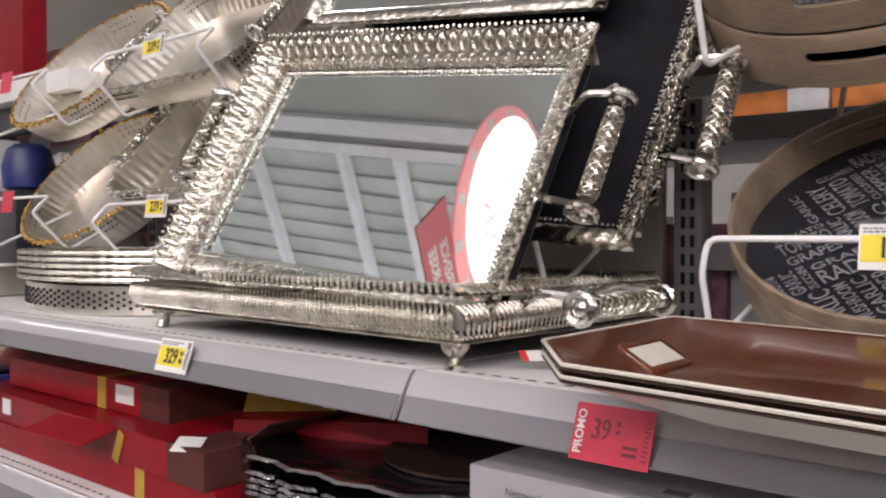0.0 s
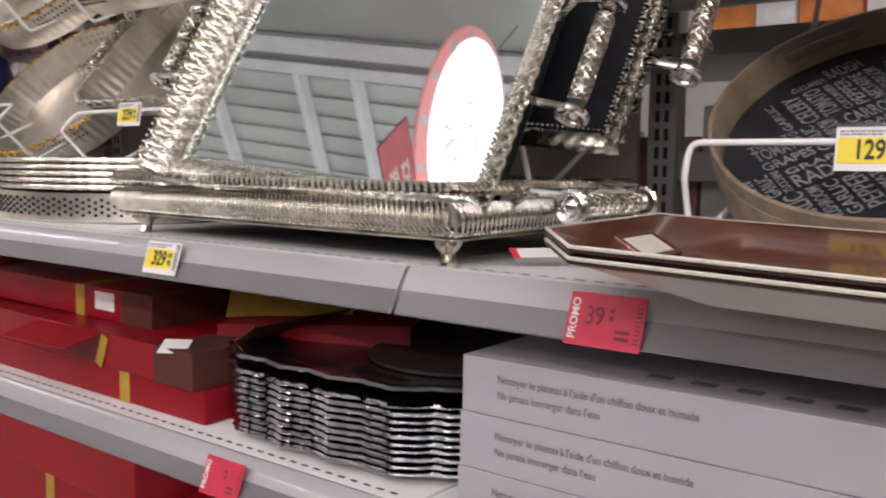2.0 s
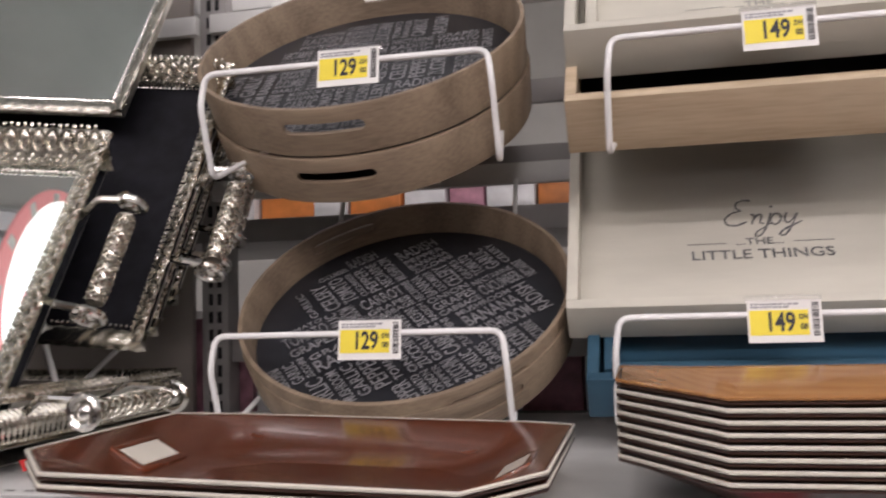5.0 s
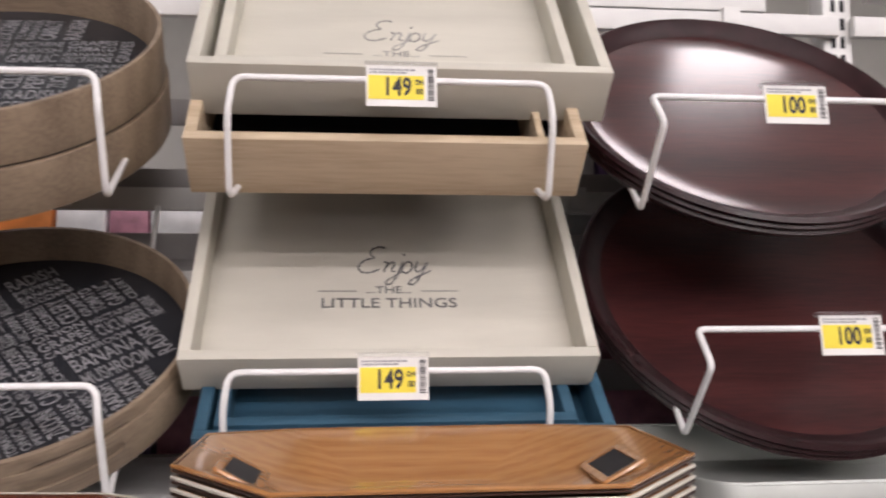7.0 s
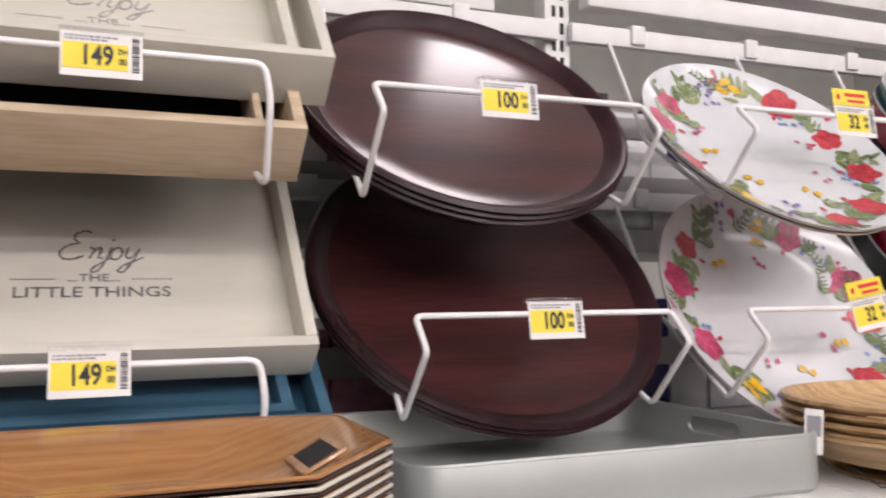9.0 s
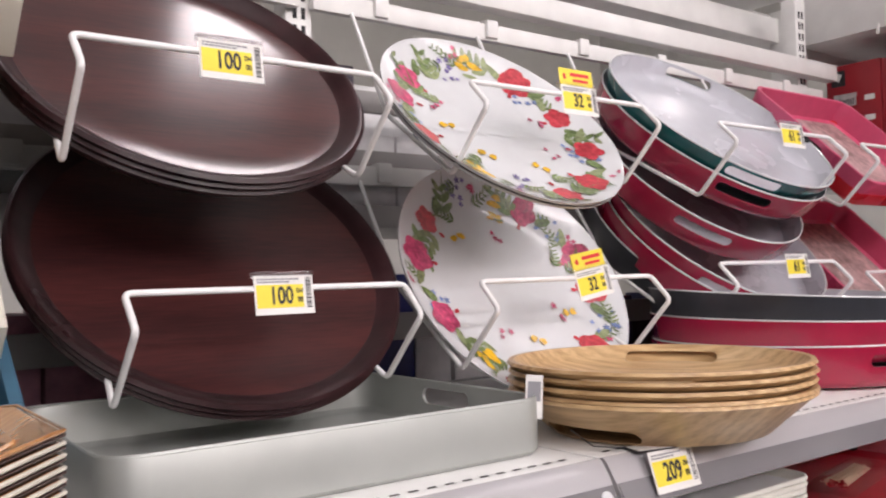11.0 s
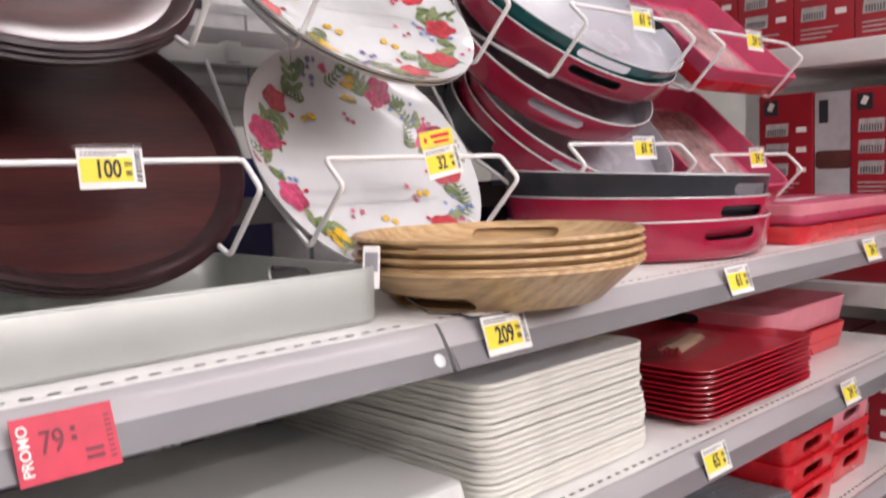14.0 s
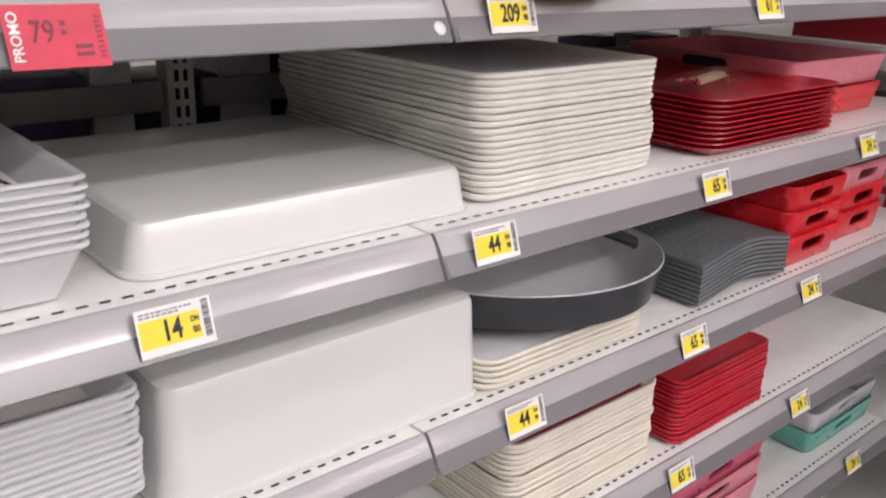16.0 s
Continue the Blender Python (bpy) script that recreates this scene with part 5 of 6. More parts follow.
part("disc", dish("el", 0.22, 0.22, 0, [(0, 0), (0, 0.003), (0.002, 0.0035)], 14), mat("dark_cork", (0.045, 0.026, 0.02), 0.6, var=0.3, scale=200), t)
for k in range(3):
    t = thing("tray_carton", "pale lilac carton with French care instructions", "box", pose(0.056 - 0.002 * (2 - k), 0.006, Z2 + 0.0006 + 0.0505 * k), "tray cartons")
    part("body", boxm(0, 0.52, 0, 0.36, 0, 0.0498, 0.0012), CARD_GREY, t, "", False)
    for n, s in enumerate(("Nettoyer le plateau à l'aide d'un chiffon doux et humide", "Ne jamais immerger dans l'eau")):
        write("care_line", s, 0.0098, GREYINK2, t, pose(0.037, -0.0003, 0.0330 - 0.0138 * n, 90, 0, 0), 0.80, "LEFT")
    bm = bmesh.new()
    for q in range(7):
        box(bm, 0.16 + q * 0.035, 0.18 + q * 0.035, 0.028, 0.040, 0.0498, 0.0502)
    part("top_print", bm, GREYINK2, t, "dark lettering on the lid", False)


# ---- lower shelves, plain side ----
def stack(name, label, n, m, w, d, r, prof, material, step, cat="tray", jit=0.0015, kind="rr", group="", extra=None):
    rn = random.Random(name + label)
    first = None
    for k in range(n):
        mm = m @ pose(rn.uniform(-jit, jit), rn.uniform(-jit, jit), step * k, 0, 0, rn.uniform(-0.4, 0.4))
        if first is None:
            t = thing(name, label, cat, mm, group or "stacked " + name + "s")
            first = part("body", dish(kind, w, d, r, prof, 8), material, t).data
        else:
            t = thing(name, label, cat, mm, group or "stacked " + name + "s")
            share("body", first, t, pose(0, 0, 0))
        if k == n - 1 and extra:
            extra(t)
    return t


FLATP = [(0.016, 0), (0.007, 0.001), (0.0010, 0.0048), (0.0, 0.0060), (0.0, 0.0090), (0.0010, 0.0100), (0.0028, 0.0104), (0.0048, 0.0096), (0.014, 0.003), (0.02, 0.0022)]


def dark_face(t):
    part("face", dish("rr", 0.272, 0.392, 0.02, [(0, 0.0023), (0.0005, 0.0032)], 8), GREYPAN, t, "grey inner face")


stack("melamine_tray", "ivory melamine serving tray in a tall stack", 10, pose(1.59, 0.245, Z2 + 0.0006), 0.312, 0.42, 0.028, FLATP, WHITEMEL, 0.0072)
stack("melamine_tray", "ivory melamine serving tray in the upper half of a stack", 9, pose(1.582, 0.245, Z2 + 0.0006 + 0.073, 0, 0, 0.6), 0.312, 0.42, 0.028, FLATP, WHITEMEL, 0.0073, extra=dark_face)
for nm, x, y, z, w, d, h in (("low", 1.238, 0.222, Z2, 0.375, 0.37, 0.046), ("high", 1.250, 0.215, Z3, 0.385, 0.38, 0.122)):
    t = thing("plastic_box", "frosted white plastic box lid down on the shelf", "box", pose(x, y, z + 0.0006), "frosted plastic boxes")
    part("body", dish("rr", w, d, 0.026, [(0.004, 0), (0.001, 0.003), (0.008, h - 0.008), (0.011, h - 0.002), (0.017, h)], 8), FROST, t)
    part("foot_rim", dish("rr", w + 0.004, d + 0.004, 0.028, [(0, 0), (0, 0.004), (0.003, 0.005), (0.005, 0.001)], 8, False, False), FROST, t)


def basket_print(t):
    part("print", boxm(-0.09, 0.09, -0.10, 0.12, 0.026, 0.0265), PAPER, t, "printed base")
    bm = bmesh.new()
    r = random.Random(5)
    for q in range(9):
        tube(bm, [(r.uniform(-0.05, 0.07), r.uniform(-0.08, 0.1), 0.0272) for _ in range(4)], 0.0016, 5, corner=0.02)
    part("print_lines", bm, CARD_INNER, t, "brown looping print")


BK = [(0.030, 0), (0.024, 0.002), (0.005, 0.0440), (0.0, 0.0464), (0.0, 0.0488), (0.003, 0.0497), (0.010, 0.047), (0.026, 0.026), (0.032, 0.025)]
stack("snack_tray", "white square snack tray with flared sides in a stack", 8, pose(0.922, 0.165, Z2 + 0.0006), 0.195, 0.30, 0.012, BK, PLATE, 0.0072, extra=basket_print)
stack("snack_tray", "white square snack tray with flared sides on the lower shelf", 14, pose(0.945, 0.165, Z3 + 0.0006), 0.195, 0.30, 0.012, BK, PLATE, 0.0072, extra=basket_print)
stack("red_tray", "red melamine serving tray in a stack", 10, pose(2.022, 0.185, Z2 + 0.0006), 0.36, 0.34, 0.035, [(0.03, 0), (0.02, 0.001), (0.0, 0.012), (0.0008, 0.0135), (0.003, 0.0135), (0.022, 0.004), (0.03, 0.003)], REDMEL, 0.0075)
t = thing("toothpick_bag", "clear bag of bamboo skewers lying on the red trays", "bag", pose(1.965, 0.12, Z2 + 0.083, 0, 0, 12))
bm = bmesh.new()
r = random.Random(2)
for q in range(26):
    y = r.uniform(-0.016, 0.016)
    tube(bm, [(-0.07 + r.uniform(0, 0.02), y, 0.004 + r.uniform(0, 0.008)), (0.065, y * 0.6 + r.uniform(-0.004, 0.004), 0.004 + r.uniform(0, 0.008))], 0.0011, 5)
part("skewers", bm, PINE, t, "pale bamboo skewers")
bm = bmesh.new()
for q in range(26):
    ball(bm, (-0.072 + r.uniform(0, 0.018), r.uniform(-0.016, 0.016), 0.005 + r.uniform(0, 0.008)), 0.0026)
part("beads", bm, CARD_RED, t, "coloured skewer beads")
BAGFILM = mat("crinkled_film", (0.9, 0.9, 0.9), 0.1, trans=1.0, alpha=0.25, bump=0.8, bscale=90)
part("film", dish("rr", 0.20, 0.075, 0.01, [(0.0, 0.002), (0.004, 0.006), (0.02, 0.018), (0.035, 0.020)], 6), BAGFILM, t, "clear film")
pink_tray(pose(2.36, 0.27, Z2 + 0.0006), 0.34, 0.36, 0.05, REDPL, REDPL, False, "red plastic tray behind the melamine stack")
pink_tray(pose(2.36, 0.27, Z2 + 0.052), 0.34, 0.36, 0.05, PALEPINK, PALEPINK, False, "pale pink plastic tray on a red one")

# third shelf
stack("melamine_tray", "cream melamine tray with a grey inside in a low stack", 5, pose(1.585, 0.215, Z3 + 0.0006), 0.30, 0.40, 0.028, FLATP, CREAMMEL, 0.0078, extra=dark_face)
t = thing("round_pan_tray", "round grey enamel tray with slot handles on a stack", "tray", pose(1.640, 0.195, Z3 + 0.046, -2, 1, 0))
sh = part("wall", dish("el", 0.435, 0.435, 0, [(0.02, 0), (0.01, 0.004), (0.0, 0.050), (0.003, 0.050), (0.012, 0.008), (0.024, 0.005)], 24), CHARCOAL, t, "charcoal outside")
inn = part("interior", dish("el", 0.429, 0.429, 0, [(0.0, 0.0502), (0.0008, 0.048), (0.0095, 0.0082), (0.0215, 0.0054), (0.03, 0.0053)], 24, False, True), GREYPAN, t, "grey inside")
o = outline("el", 0.432, 0.432, 0, 24)
part("lip", tube(bmesh.new(), [(x, y, 0.0502) for x, y in o], 0.0016, 6, closed=True), GREYIN, t, "pale lip")
for ob in (sh, inn):
    c = bmesh.new()
    for s in (-1, 1):
        slot(c, 0.085, 0.018, 0.06, pose(0, 0, 0, 0, 0, -12) @ pose(s * 0.2115, 0, 0.034, 0, 0, 90))
    cut(ob, c)


def wave_tray(w, d, amp=0.009):
    bm = bmesh.new()
    n = 24
    top = [[bm.verts.new((-w / 2 + w * i / n, y, amp * math.sin(math.pi * 1.6 * i / n - 0.9) + (0.004 if j else 0))) for i in range(n + 1)] for j, y in ((1, -d / 2), (1, d / 2))]
    bot = [[bm.verts.new((v.co.x, v.co.y, v.co.z - 0.005)) for v in row] for row in top]
    for i in range(n):
        bm.faces.new((top[0][i], top[0][i + 1], top[1][i + 1], top[1][i]))
        bm.faces.new((bot[0][i + 1], bot[0][i], bot[1][i], bot[1][i + 1]))
        bm.faces.new((top[0][i + 1], top[0][i], bot[0][i], bot[0][i + 1]))
        bm.faces.new((top[1][i], top[1][i + 1], bot[1][i + 1], bot[1][i]))
    for i in (0, n):
        f = (top[0][i], top[1][i], bot[1][i], bot[0][i])
        bm.faces.new(f if i == 0 else f[::-1])
    bmesh.ops.recalc_face_normals(bm, faces=bm.faces)
    return bm


me = None
for k in range(9):
    t = thing("wavy_tray", "grey wavy melamine tray in a stack", "tray", pose(1.982 + 0.0015 * (k % 2), 0.185, Z3 + 0.0145 + 0.0072 * k), "wavy grey trays")
    if me is None:
        me = part("body", wave_tray(0.246, 0.34), GREYMEL, t).data
    else:
        share("body", me, t, pose(0, 0, 0))
bm = bmesh.new()
for i in range(15):
    for j in range(19):
        f = (i + 1) / 16
        ball(bm, (-0.123 + 0.246 * f, -0.155 + 0.0172 * j, 0.009 * math.sin(math.pi * 1.6 * f - 0.9) + 0.0042), 0.0036, 1, 1, 0.35)
part("dimple_pattern", bm, GREYMEL, t, "raised grey dots")["kind"] = "stuff"


def grip_tray(m, w, d, h, material, label):
    t = thing("grip_tray", label, "tray", m, "deep grip trays")
    b = part("wall", dish("rr", w, d, 0.022, wall_profile(h, 0.005, 0.008), 8), material, t)
    c = bmesh.new()
    for s in (-1, 1):
        slot(c, 0.075, 0.02, 0.05, pose(0, s * (d / 2 - 0.006), h * 0.6))
    cut(b, c)
    return t


for k in range(3):
    grip_tray(pose(2.205, 0.20, Z3 + 0.0006 + 0.043 * k, 0, 0, 0), 0.19, 0.36, 0.056, REDPL, "deep red plastic tray with grip slots in a stack")
    grip_tray(pose(2.42, 0.22, Z3 + 0.0006 + 0.043 * k, 0, 0, 0), 0.19, 0.36, 0.056, REDPL if k < 2 else PALEPINK, "deep plastic tray with grip slots beside the red ones")

# fourth and fifth shelves
def wine_face(t):
    part("face", dish("rr", 0.272, 0.372, 0.02, [(0, 0.0023), (0.0005, 0.0034)], 8), mat("wine_print", (0.20, 0.012, 0.035), 0.3, var=0.1), t, "wine red inner face")


stack("melamine_tray", "cream melamine tray with a wine red inside in a stack", 17, pose(1.642, 0.215, Z4 + 0.0006), 0.31, 0.40, 0.028, FLATP, CREAMMEL, 0.0078, extra=wine_face)
stack("red_tray", "red melamine tray in a stack on the lower shelf", 14, pose(1.972, 0.185, Z4 + 0.0006), 0.26, 0.35, 0.02, FLATP, REDMEL, 0.0078)
t = thing("barcode_label", "white bar code label on the red trays", "label", pose(1.945, 0.11, Z4 + 0.0006 + 0.0078 * 13 + 0.0108, 0, 0, 20))
part("sheet", boxm(-0.045, 0.045, -0.03, 0.03, 0, 0.0006), PAPER, t)
bm = bmesh.new()
for q in range(12):
    flat(bm, -0.035 + q * 0.003, -0.0335 + q * 0.003, -0.02, 0.0, 0.0007, 0.0002)
part("bars", bm, INK, t, "", False)
grip_tray(pose(2.30, 0.30, Z4 + 0.0006), 0.30, 0.24, 0.05, PALEPINK, "pale pink plastic tray at the back of the shelf")
grip_tray(pose(1.16, 0.2, Z4 + 0.0006), 0.30, 0.34, 0.1, FROST, "frosted plastic tray on the lower shelf")
for k in range(3):
    grip_tray(pose(2.02, 0.20, Z5 + 0.0006 + 0.045 * k), 0.30, 0.36, 0.056, PALEPINK if k < 2 else PINK, "pale pink plastic tray in a stack on the lowest shelf")
MINT = mat("mint_plastic", (0.16, 0.50, 0.42), 0.3, var=0.06)
grip_tray(pose(2.52, 0.21, Z5 + 0.0006), 0.28, 0.36, 0.05, MINT, "mint green plastic tray on the lowest shelf")
grip_tray(pose(2.52, 0.21, Z5 + 0.045), 0.28, 0.36, 0.05, PLATE, "white plastic tray on a mint one")
grip_tray(pose(1.6, 0.21, Z5 + 0.0006), 0.40, 0.36, 0.1, PLATE, "white plastic tray on the lowest shelf")

# ---- goods of the far side, seen through the open back ----
FAR = [BLUEPK, mat("violet_pack", (0.16, 0.10, 0.25), 0.4, var=0.3), mat("orange_pack", (0.75, 0.25, 0.06), 0.45, var=0.3, scale=20), mat("white_pack", (0.80, 0.80, 0.80), 0.45, var=0.1),
       mat("dark_pack", (0.05, 0.04, 0.06), 0.4, var=0.3), mat("rose_pack", (0.55, 0.26, 0.34), 0.4, var=0.3), mat("sky_pack", (0.10, 0.28, 0.50), 0.4, var=0.2)]
fs = thing("far_side_shelving", "white shelves of the far side of the gondola", "shelf", None, "", "structure")
part("board", boxm(1.20, 2.66, 0.60, 0.94, 1.588, 1.600, 0.002), WHITE_STEEL, fs)
part("board", boxm(-0.6, 1.1, 0.80, 1.2, 1.513, 1.540, 0.002), WHITE_STEEL, fs)
for z in (0.30, 0.62, 0.96, 1.22, 1.512):
    part("board", boxm(-2.66, 2.66, 0.5565, 0.94, z - 0.022, z, 0.002), GREY_STEEL, fs)
rn = random.Random(11)
for z, hm in ((0.30, 0.2), (0.62, 0.24), (0.96, 0.2), (1.22, 0.22), (1.512, 0.16)):
    x = -2.6
    while x < 2.5:
        w, h = rn.uniform(0.05, 0.14), hm * rn.uniform(0.55, 1.0)
        if z > 1.5 and -0.15 < x < 0.62:
            x += w
            continue
        elif x < 1.2:
            mt = rn.choice((FAR[3], FAR[1], FAR[5], FAR[3], FAR[4]))
        else:
            mt = rn.choice((FAR[0], FAR[4], FAR[0], FAR[3]))
        ob = link_mesh("package", boxm(x, x + w - 0.004, 0.562 + rn.uniform(0, 0.012), 0.69, z, z + h, 0.003), mt)
        tagged(ob, "small packaged goods on the far side of the gondola", "package", "far side packages")
        x += w
x, k = -0.25, 0
while x < 0.56:
    w, h = rn.uniform(0.07, 0.14), rn.uniform(0.09, 0.12)
    ob = link_mesh("package", boxm(x, x + w - 0.005, 1.02 + rn.uniform(0, 0.03), 1.16, 1.5402, 1.5402 + h, 0.006), (FAR[3], FAR[2], FAR[3], FAR[2], FAR[3], FAR[5])[k % 6])
    tagged(ob, "bright packaged goods deep on the far side of the gondola", "package", "far side packages")
    x, k = x + w, k + 1
x = 1.22
while x < 2.62:
    w, h = rn.uniform(0.06, 0.13), rn.uniform(0.09, 0.165)
    ob = link_mesh("package", boxm(x, x + w - 0.006, 0.61 + rn.uniform(0, 0.03), 0.78, 1.6002, 1.6002 + h, 0.003), rn.choice((FAR[0], FAR[3], FAR[4], FAR[6], FAR[0], FAR[5])))
    tagged(ob, "small packaged goods on the far side of the gondola", "package", "far side packages")
    x += w


# ---- the section beyond the silver trays ----
t = thing("red_display_carton", "large plain red carton on the far section's top shelf", "box", pose(-2.06, 0.38, 1.735))
part("body", boxm(-0.45, 0.45, 0, 0.06, 0, 0.5, 0.003), CARD_RED, t)
b = thing("far_section_shelf", "white shelf of the next section", "shelf", pose(0, 0, 0), "", "structure")
part("board", boxm(-3.6, -1.345, 0.36, 0.449, 1.685, 1.733, 0.003), WHITE_STEEL, b)
# charcoal strip stands in for the shade below the board
part("shade_gap", boxm(-3.6, -1.345, 0.40, 0.449, 1.62, 1.683, 0.002), CHARCOAL, b, "dark strip for the shade under the shelf")
for k in range(2):
    t = thing("appliance_carton", "white printed appliance carton with a red corner", "box", pose(-1.93 - 0.36 * k, 0.34, 1.252 + 0.108))
    part("body", boxm(-0.17, 0.17, 0, 0.1, -0.108, 0.245, 0.003), PLATE, t)
    part("corner_print", boxm(-0.13, 0.06, -0.0006, 0, 0.19, 0.235), CARD_RED, t, "red printed corner")
    bm = bmesh.new()
    for q in range(3):
        for e in (0.02, 0.12):
            ball(bm, (e, -0.0004, 0.13 - 0.07 * q), 0.012, 1, 0.04, 1.2)
    part("pictures", bm, GREYINK2, t, "small grey pictures", False)
t = thing("blue_jar", "dark blue glazed jar on the far section's shelf", "jar", pose(-1.56, 0.37, 1.4655))
part("body", dish("el", 0.12, 0.12, 0, [(0.02, 0), (0.004, 0.01), (0, 0.06), (0.012, 0.10), (0.03, 0.112)], 10), BLUEPK, t)
# stand added for the jar, charcoal to put the dark gap in
t = thing("jar_stand", "added dark block filling the gap under the jar", "box", pose(-1.57, 0.30, 1.2505))
part("body", boxm(-0.1, 0.1, 0, 0.14, 0, 0.2148, 0.003), CHARCOAL, t)
for k in range(2):
    t = thing("pierced_silver_tray", "oval silver tray with a pierced side beyond the stack", "tray", pose(-1.28 - 0.25 * k, 0.14, 1.2504 + 0.0 * k), "pierced silver trays")
    part("dish", dish("el", 0.235, 0.22, 0, [(0.004, 0), (0.0, 0.003), (0, 0.055), (0.003, 0.056), (0.006, 0.006), (0.01, 0.004)], 16), SILVER_DULL, t)

# ---- the end unit with red cartons, across the shelf's end ----
eu = thing("end_gondola", "white gondola standing across the end of the shelves", "shelf", None, "", "structure")
for z in (0.30, 0.72, 1.12, 1.635, 1.985):
    part("board", boxm(2.70, 3.16, -1.6, 0.60, z - 0.048, z, 0.003), WHITE_STEEL, eu)
part("back", boxm(3.162, 3.19, -1.6, 0.62, 0.0, 2.2), WHITE_STEEL, eu)
part("post", boxm(2.70, 2.76, 0.625, 0.675, 0.0, 2.04, 0.003), WHITE_STEEL, eu)
part("bracket", boxm(2.702, 3.16, 0.602, 0.618, 1.88, 1.95, 0.01), WHITE_STEEL, eu)
part("fascia", boxm(2.690, 2.698, -1.6, 0.60, 1.935, 2.22, 0.002), WHITE_STEEL, eu, "plain white header board")
for k in range(12):
    part("clip", boxm(2.684, 2.6895, 0.40 - 0.075 * k, 0.404 - 0.075 * k, 1.922, 1.945), WHITE_STEEL, eu, "small white hanging clip")
WPRINT = mat("white_basket_print", (0.5, 0.48, 0.47), 0.5, var=0.2, scale=80)


def red_carton(y, z, w, h, rows=3, d=0.34):
    t = thing("red_carton", "red printed carton showing white storage baskets", "box", pose(2.735, y, z), "red storage cartons")
    part("body", boxm(0, d, -w, 0, 0, h, 0.002), BOX_RED, t, "", False)
    logo = part("logo", boxm(-0.0006, 0, -w * 0.36, -w * 0.10, h * 0.80, h * 0.95), INK, t, "black logo square", False)
    part("logo_mark", box(bmesh.new(), -0.0010, -0.0006, -0.006, 0.006, -0.009, 0.009, 0, pose(0, -w * 0.23, h * 0.885, 25, 0, 0)), PAPER, logo, "", False)
    for k in range(rows):
        zz = h * (0.60 - 0.19 * k)
        bm = bmesh.new()
        loft(bm, [[(x, -w * 0.12, zz), (x, -w * 0.14, zz + h * 0.12), (x, -w * 0.56, zz + h * 0.12), (x, -w * 0.54, zz)] for x in (-0.0008, -0.0002)])
        pic = part("picture", bm, WPRINT, t, "printed white basket", False)
        bm = bmesh.new()
        for q in range(8):
            box(bm, -0.0012, -0.0008, -w * (0.17 + 0.045 * q) - 0.0025, -w * (0.17 + 0.045 * q), zz + h * 0.01, zz + h * 0.07)
        part("grille", bm, INK, pic, "", False)
        part("mark", boxm(-0.0008, 0, -w * 0.88, -w * 0.70, zz + h * 0.03, zz + h * 0.08), PAPER, t, "small white mark", False)
    bm = bmesh.new()
    for k in range(3):
        box(bm, -0.0007, 0, -w * (0.75 - 0.1 * k), -w * 0.12, h * (0.14 - 0.04 * k), h * (0.14 - 0.04 * k) + 0.003)
    part("print_lines", bm, WPRINT, t, "", False)
    return t


for k in range(8):
    red_carton(0.553 - 0.131 * k, 1.6352, 0.129, 0.245 - 0.003 * (k % 2))
    red_carton(0.372 - 0.205 * k, 1.3005, 0.124, 0.235)
    t = thing("grey_carton", "grey printed carton with a dark pot picture between red ones", "box", pose(2.738, 0.246 - 0.205 * k, 1.3005), "grey storage cartons")
    part("body", boxm(0, 0.34, -0.077, 0, 0, 0.232, 0.002), BOX_GREY, t, "", False)
    part("logo", boxm(-0.0006, 0, -0.030, -0.010, 0.165, 0.215), INK, t, "black logo square", False)
    part("picture", dish("rr", 0.04, 0.08, 0.01, [(0, 0), (0, 0.0006), (0.001, 0.0008)], 4), CARD_INNER, t, "printed dark pot").matrix_basis = pose(0, -0.042, 0.085, 0, -90, 0)
for k in range(5):
    red_carton(0.40 - 0.18 * k, 0.7205, 0.17, 0.26)
st = thing("carton_plinth", "dark carton base under the red cartons", "box", pose(2.735, 0, 1.1202))
part("body", boxm(0, 0.36, -1.2, 0.40, 0, 0.18, 0.003), BOX_RED, st)

# ---- white beams and the perforated strip over the shelves ----
for nm, a in (("top_beam", (1.36, 2.69, 0.50, 0.53, 1.835, 1.872)), ("top_beam", (-2.66, 1.24, 0.556, 0.58, 1.83, 1.866)), ("top_beam", (1.36, 3.1, 0.65, 0.71, 1.96, 2.02))):
    tagged(link_mesh(nm, boxm(*a, bev=0.004), WHITE_STEEL), "white steel beam over the hanging rail", "beam", "top beams", "structure")
ls = thing("vent_strip", "pale grey perforated strip under the roof of the shelving", "trim", pose(0, 0, 0), "", "structure")
part("strip", boxm(1.0, 2.9, 0.74, 0.82, 2.052, 2.07, 0.003), GREY_STEEL, ls)
part("soffit", boxm(1.0, 2.688, 0.625, 0.738, 2.056, 2.07, 0.003), WHITE_STEEL, ls, "plain white soffit")
part("edge", boxm(1.0, 2.688, 0.60, 0.623, 2.046, 2.13, 0.003), WHITE_STEEL, ls, "white soffit edge")
# holes are white blocks, their brightness put into the colour
bm = bmesh.new()
for k in range(60):
    for q in range(2):
        box(bm, 1.02 + k * 0.031, 1.035 + k * 0.031, 0.755 + q * 0.03, 0.770 + q * 0.03, 2.0505, 2.052)
part("holes", bm, WHITE_STEEL, ls, "rows of white blocks for bright holes", False)


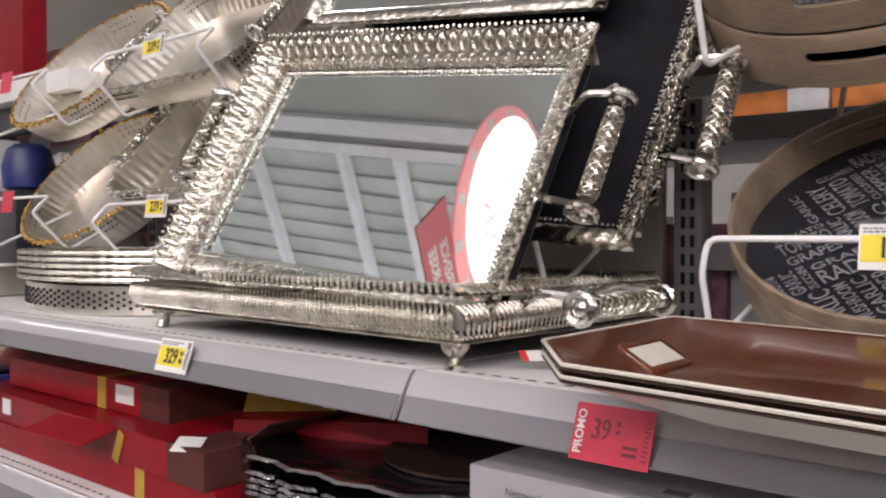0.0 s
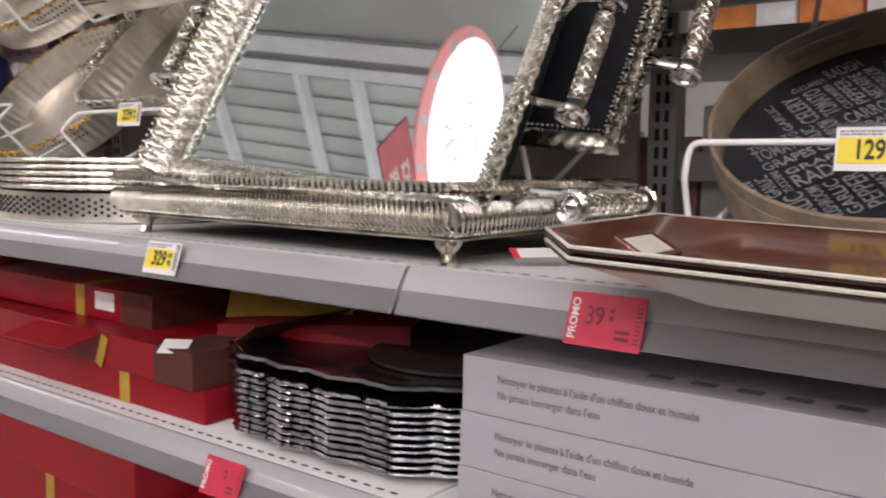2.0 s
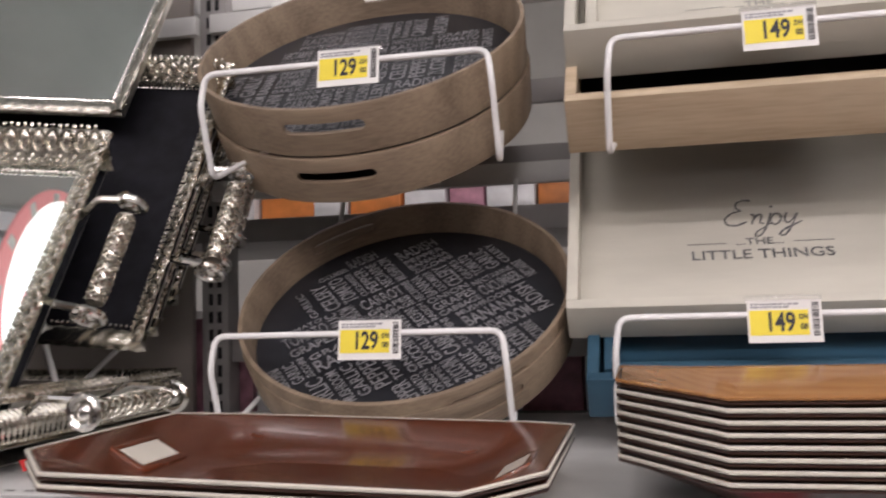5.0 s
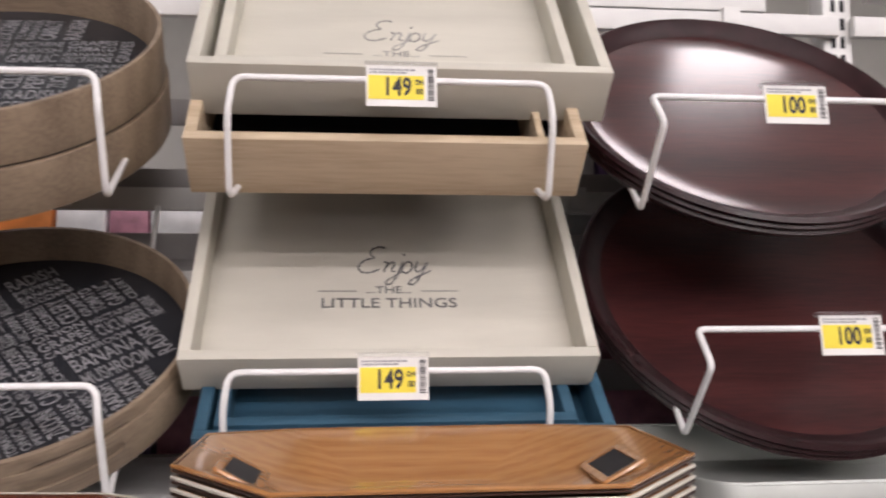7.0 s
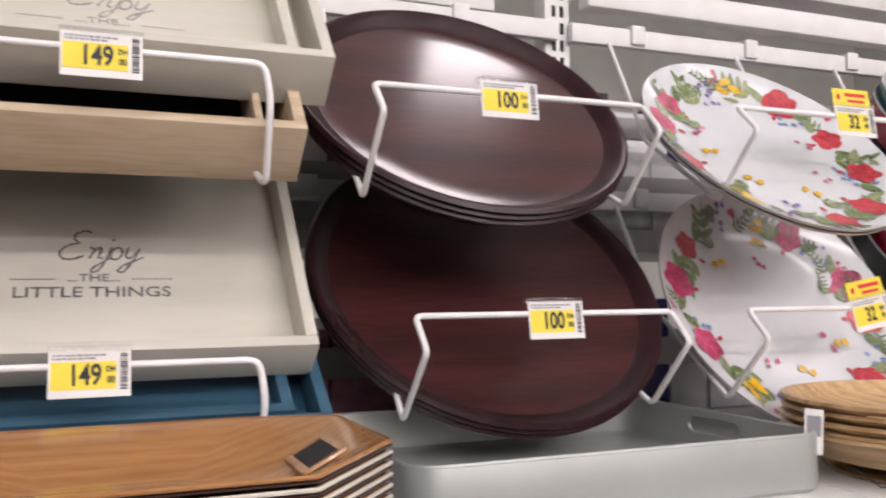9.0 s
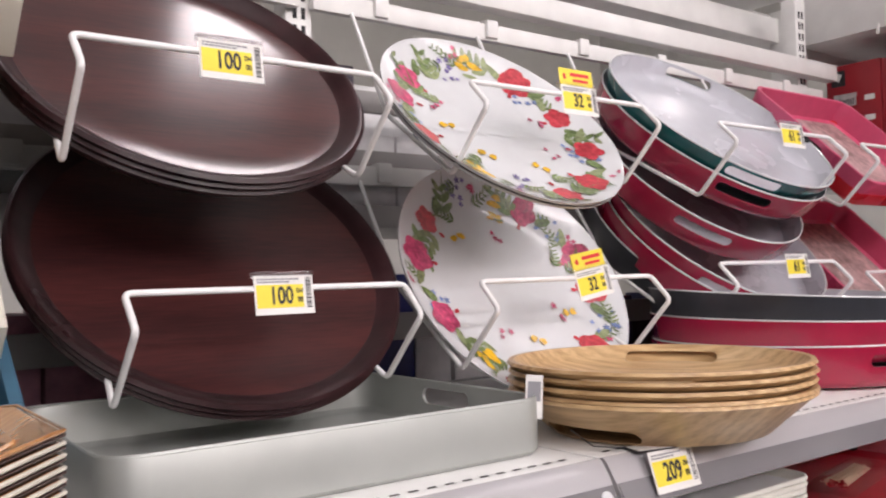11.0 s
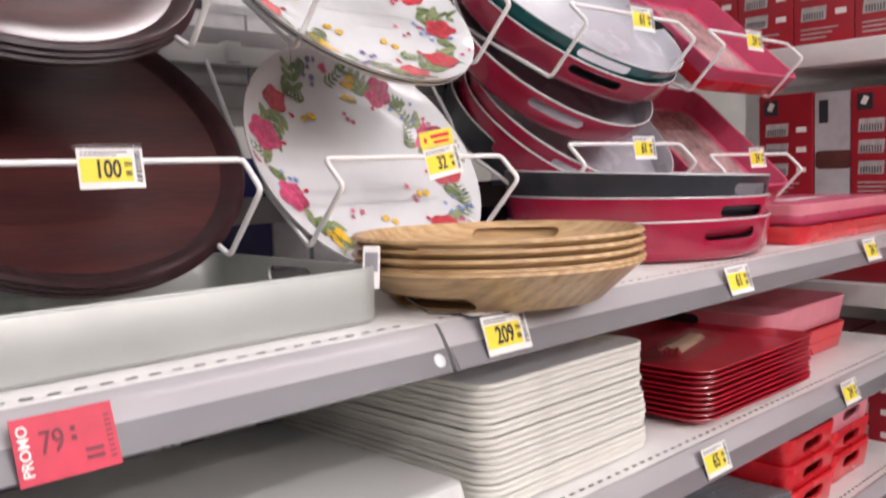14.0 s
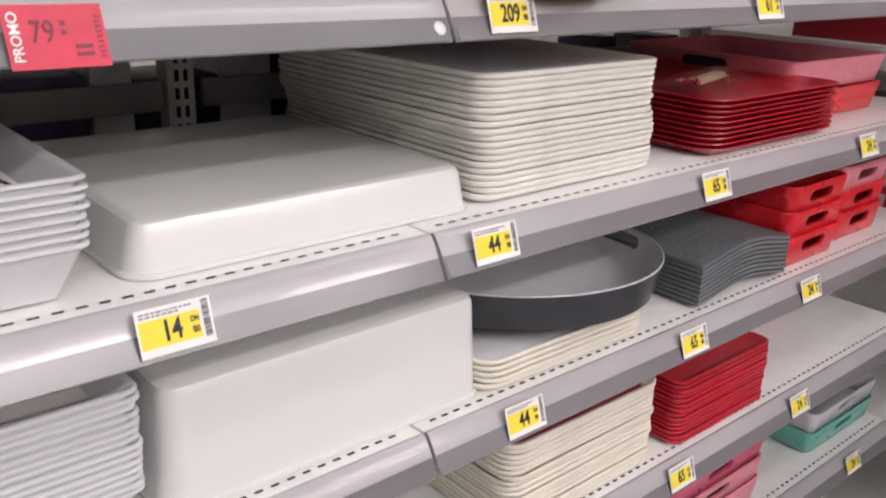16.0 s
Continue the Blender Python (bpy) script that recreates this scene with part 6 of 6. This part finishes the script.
# ---- the store round the aisle ----
# unseen floor, kept pale so that it bounces light up
FLOOR = mat("polished_store_tile", (0.80, 0.79, 0.77), 0.25, var=0.08, scale=6, coat=0.2)
ROOF = mat("grey_roof_sheet", (0.52, 0.56, 0.56), 0.6, var=0.12, scale=3)
ROOFBEAM = mat("pale_roof_beam", (0.72, 0.75, 0.81), 0.5, var=0.06)
ROOFSOFFIT = mat("grey_green_soffit", (0.46, 0.50, 0.49), 0.5, var=0.08, scale=3)
ROOFSHADOW = mat("roof_gap_shadow", (0.22, 0.23, 0.24), 0.6, var=0.1)
WALL = mat("store_wall_paint", (0.66, 0.65, 0.62), 0.7, var=0.05, scale=4)
bm = bmesh.new()
box(bm, -9, 9, -7, 7, -0.1, 0)
tagged(link_mesh("floor", bm, FLOOR, smooth=False), "pale polished tile floor of the store", "floor", kind="structure")
for nm, a in (("wall_north", (-9, 9, 7, 7.2, 0, 5)), ("wall_south", (-9, 9, -7.2, -7, 0, 5)), ("wall_east", (9, 9.2, -7, 7, 0, 5)), ("wall_west", (-9.2, -9, -7, 7, 0, 5))):
    tagged(link_mesh(nm, boxm(*a), WALL, smooth=False), "plain pale painted store wall", "wall", kind="structure")
ROOFTURN = pose(-3.4, -1.56, 0)
bm = bmesh.new()
box(bm, -12, 12, -9, 9, 5.0, 5.1)
for k in range(-46, 52):
    box(bm, -11, 14, k * 0.15, k * 0.15 + 0.03, 4.982, 5.0, 0, ROOFTURN)
tagged(link_mesh("ceiling", bm, ROOF, smooth=False), "corrugated grey sheet roof of the store", "ceiling", kind="structure")
for by in (-4.6, 0.0, 4.6):
    b = thing("roof_beam", "pale painted steel roof beam running along the aisle", "beam", ROOFTURN @ pose(0, by, 0), "roof beams", "structure")
    part("flange", boxm(-9, 12, -0.055, 0.055, 4.60, 4.63), ROOFBEAM, b)
    # shadow gap beside the flange, modelled as a dark strip
    part("web", boxm(-9, 12, -0.115, -0.06, 4.63, 4.66), ROOFSHADOW, b, "dark strip for the shadow gap")
    part("rail", boxm(-9, 12, -0.20, -0.12, 4.62, 4.68), ROOFBEAM, b)
    part("soffit", boxm(-9, 12, 0.065, 1.5, 4.64, 4.66), ROOFSOFFIT, b, "plain grey soffit sheet")
for bx in (-2.74, -2.3, -1.55, -1.1, -0.36, 0.41, 0.85, 2.0, 2.45, 3.6, 4.05, 5.2, 6.4):
    b = thing("roof_purlin", "pale painted purlin under the roof sheet", "beam", ROOFTURN, "roof purlins", "structure")
    part("bar", boxm(bx - 0.024, bx + 0.024, -4.2, -0.21, 4.86, 4.95), ROOFBEAM, b)
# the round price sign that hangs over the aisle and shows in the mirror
# emission and paled red put the sign's glare into its materials
SIGNRED = mat("glare_paled_sign_red", (0.84, 0.32, 0.33), 0.5, var=0.05, emit=0.55)
SIGNBOARD = mat("pinkish_red_board", (0.60, 0.13, 0.15), 0.5, var=0.08)
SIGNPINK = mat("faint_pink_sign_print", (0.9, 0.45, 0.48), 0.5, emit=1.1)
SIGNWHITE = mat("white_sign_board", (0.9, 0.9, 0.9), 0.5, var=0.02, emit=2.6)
sg = thing("hanging_sign", "round red and white price sign hanging over the aisle", "sign", pose(-1.3, -1.55, 3.87, 90, 0, 90))
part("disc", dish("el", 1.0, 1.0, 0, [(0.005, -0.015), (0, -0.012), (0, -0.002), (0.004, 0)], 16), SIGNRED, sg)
part("face", dish("el", 0.86, 0.86, 0, [(0.0, 0.0005), (0.002, 0.003)], 16), SIGNWHITE, sg, "white face with glow for glare").location.y = 0.045
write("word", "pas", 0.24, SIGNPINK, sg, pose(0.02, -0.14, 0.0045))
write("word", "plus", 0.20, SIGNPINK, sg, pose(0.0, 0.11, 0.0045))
for k in range(14):
    a = 2 * math.pi * k / 14
    m = pose(0.455 * math.cos(a), 0.455 * math.sin(a), 0.0005, 0, 0, math.degrees(a) - 90)
    part("letter_bar", box(bmesh.new(), -0.022, 0.022, -0.03, 0.03, 0, 0.002, 0, m), PAPER, sg)
part("panel", boxm(-0.34, 0.37, -0.73, -0.48, -0.012, -0.001, 0.002), SIGNBOARD, sg, "red lower board")
write("word", "DIFFERENCE", 0.085, PAPER, sg, pose(0.02, -0.565, 0.0008), 0.8)
write("word", "REMBOURSEE", 0.085, PAPER, sg, pose(0.02, -0.66, 0.0008), 0.8)
for sx in (-0.2, 0.2):
    part("wire", tube(bmesh.new(), [(sx, 0.44, -0.01), (sx, 1.09, -0.01)], 0.003), GREY_STEEL, sg)
# unseen gondola added across the aisle, behind the camera, to close it and bounce light
og = thing("opposite_gondola", "white gondola across the aisle with mixed goods", "shelf", pose(0, -2.4, 0), "", "structure")
part("carcass", boxm(-5, 5, -0.45, -0.4, 0, 2.0), WHITE_STEEL, og)
for z in (0.2, 0.6, 1.0, 1.4, 1.8):
    part("board", boxm(-5, 5, -0.4, 0.0, z - 0.03, z, 0.003), WHITE_STEEL, og)
GOODS = [mat("goods_%s" % n, c, 0.45, var=0.15) for n, c in (("white", (0.7, 0.7, 0.68)), ("brown", (0.2, 0.11, 0.06)), ("grey", (0.35, 0.35, 0.37)), ("dark", (0.06, 0.06, 0.07)))]
rnd = random.Random(4)
for z in (0.2, 0.6, 1.0, 1.4):
    x = -4.9
    while x < 4.6:
        w = rnd.uniform(0.18, 0.42)
        h = rnd.uniform(0.14, 0.33)
        ob = link_mesh("carton", boxm(x, x + w - 0.02, -2.76, -2.46, z, z + h, 0.004), rnd.choice(GOODS))
        tagged(ob, "plain carton on the gondola across the aisle", "box", "cartons across the aisle")
        x += w
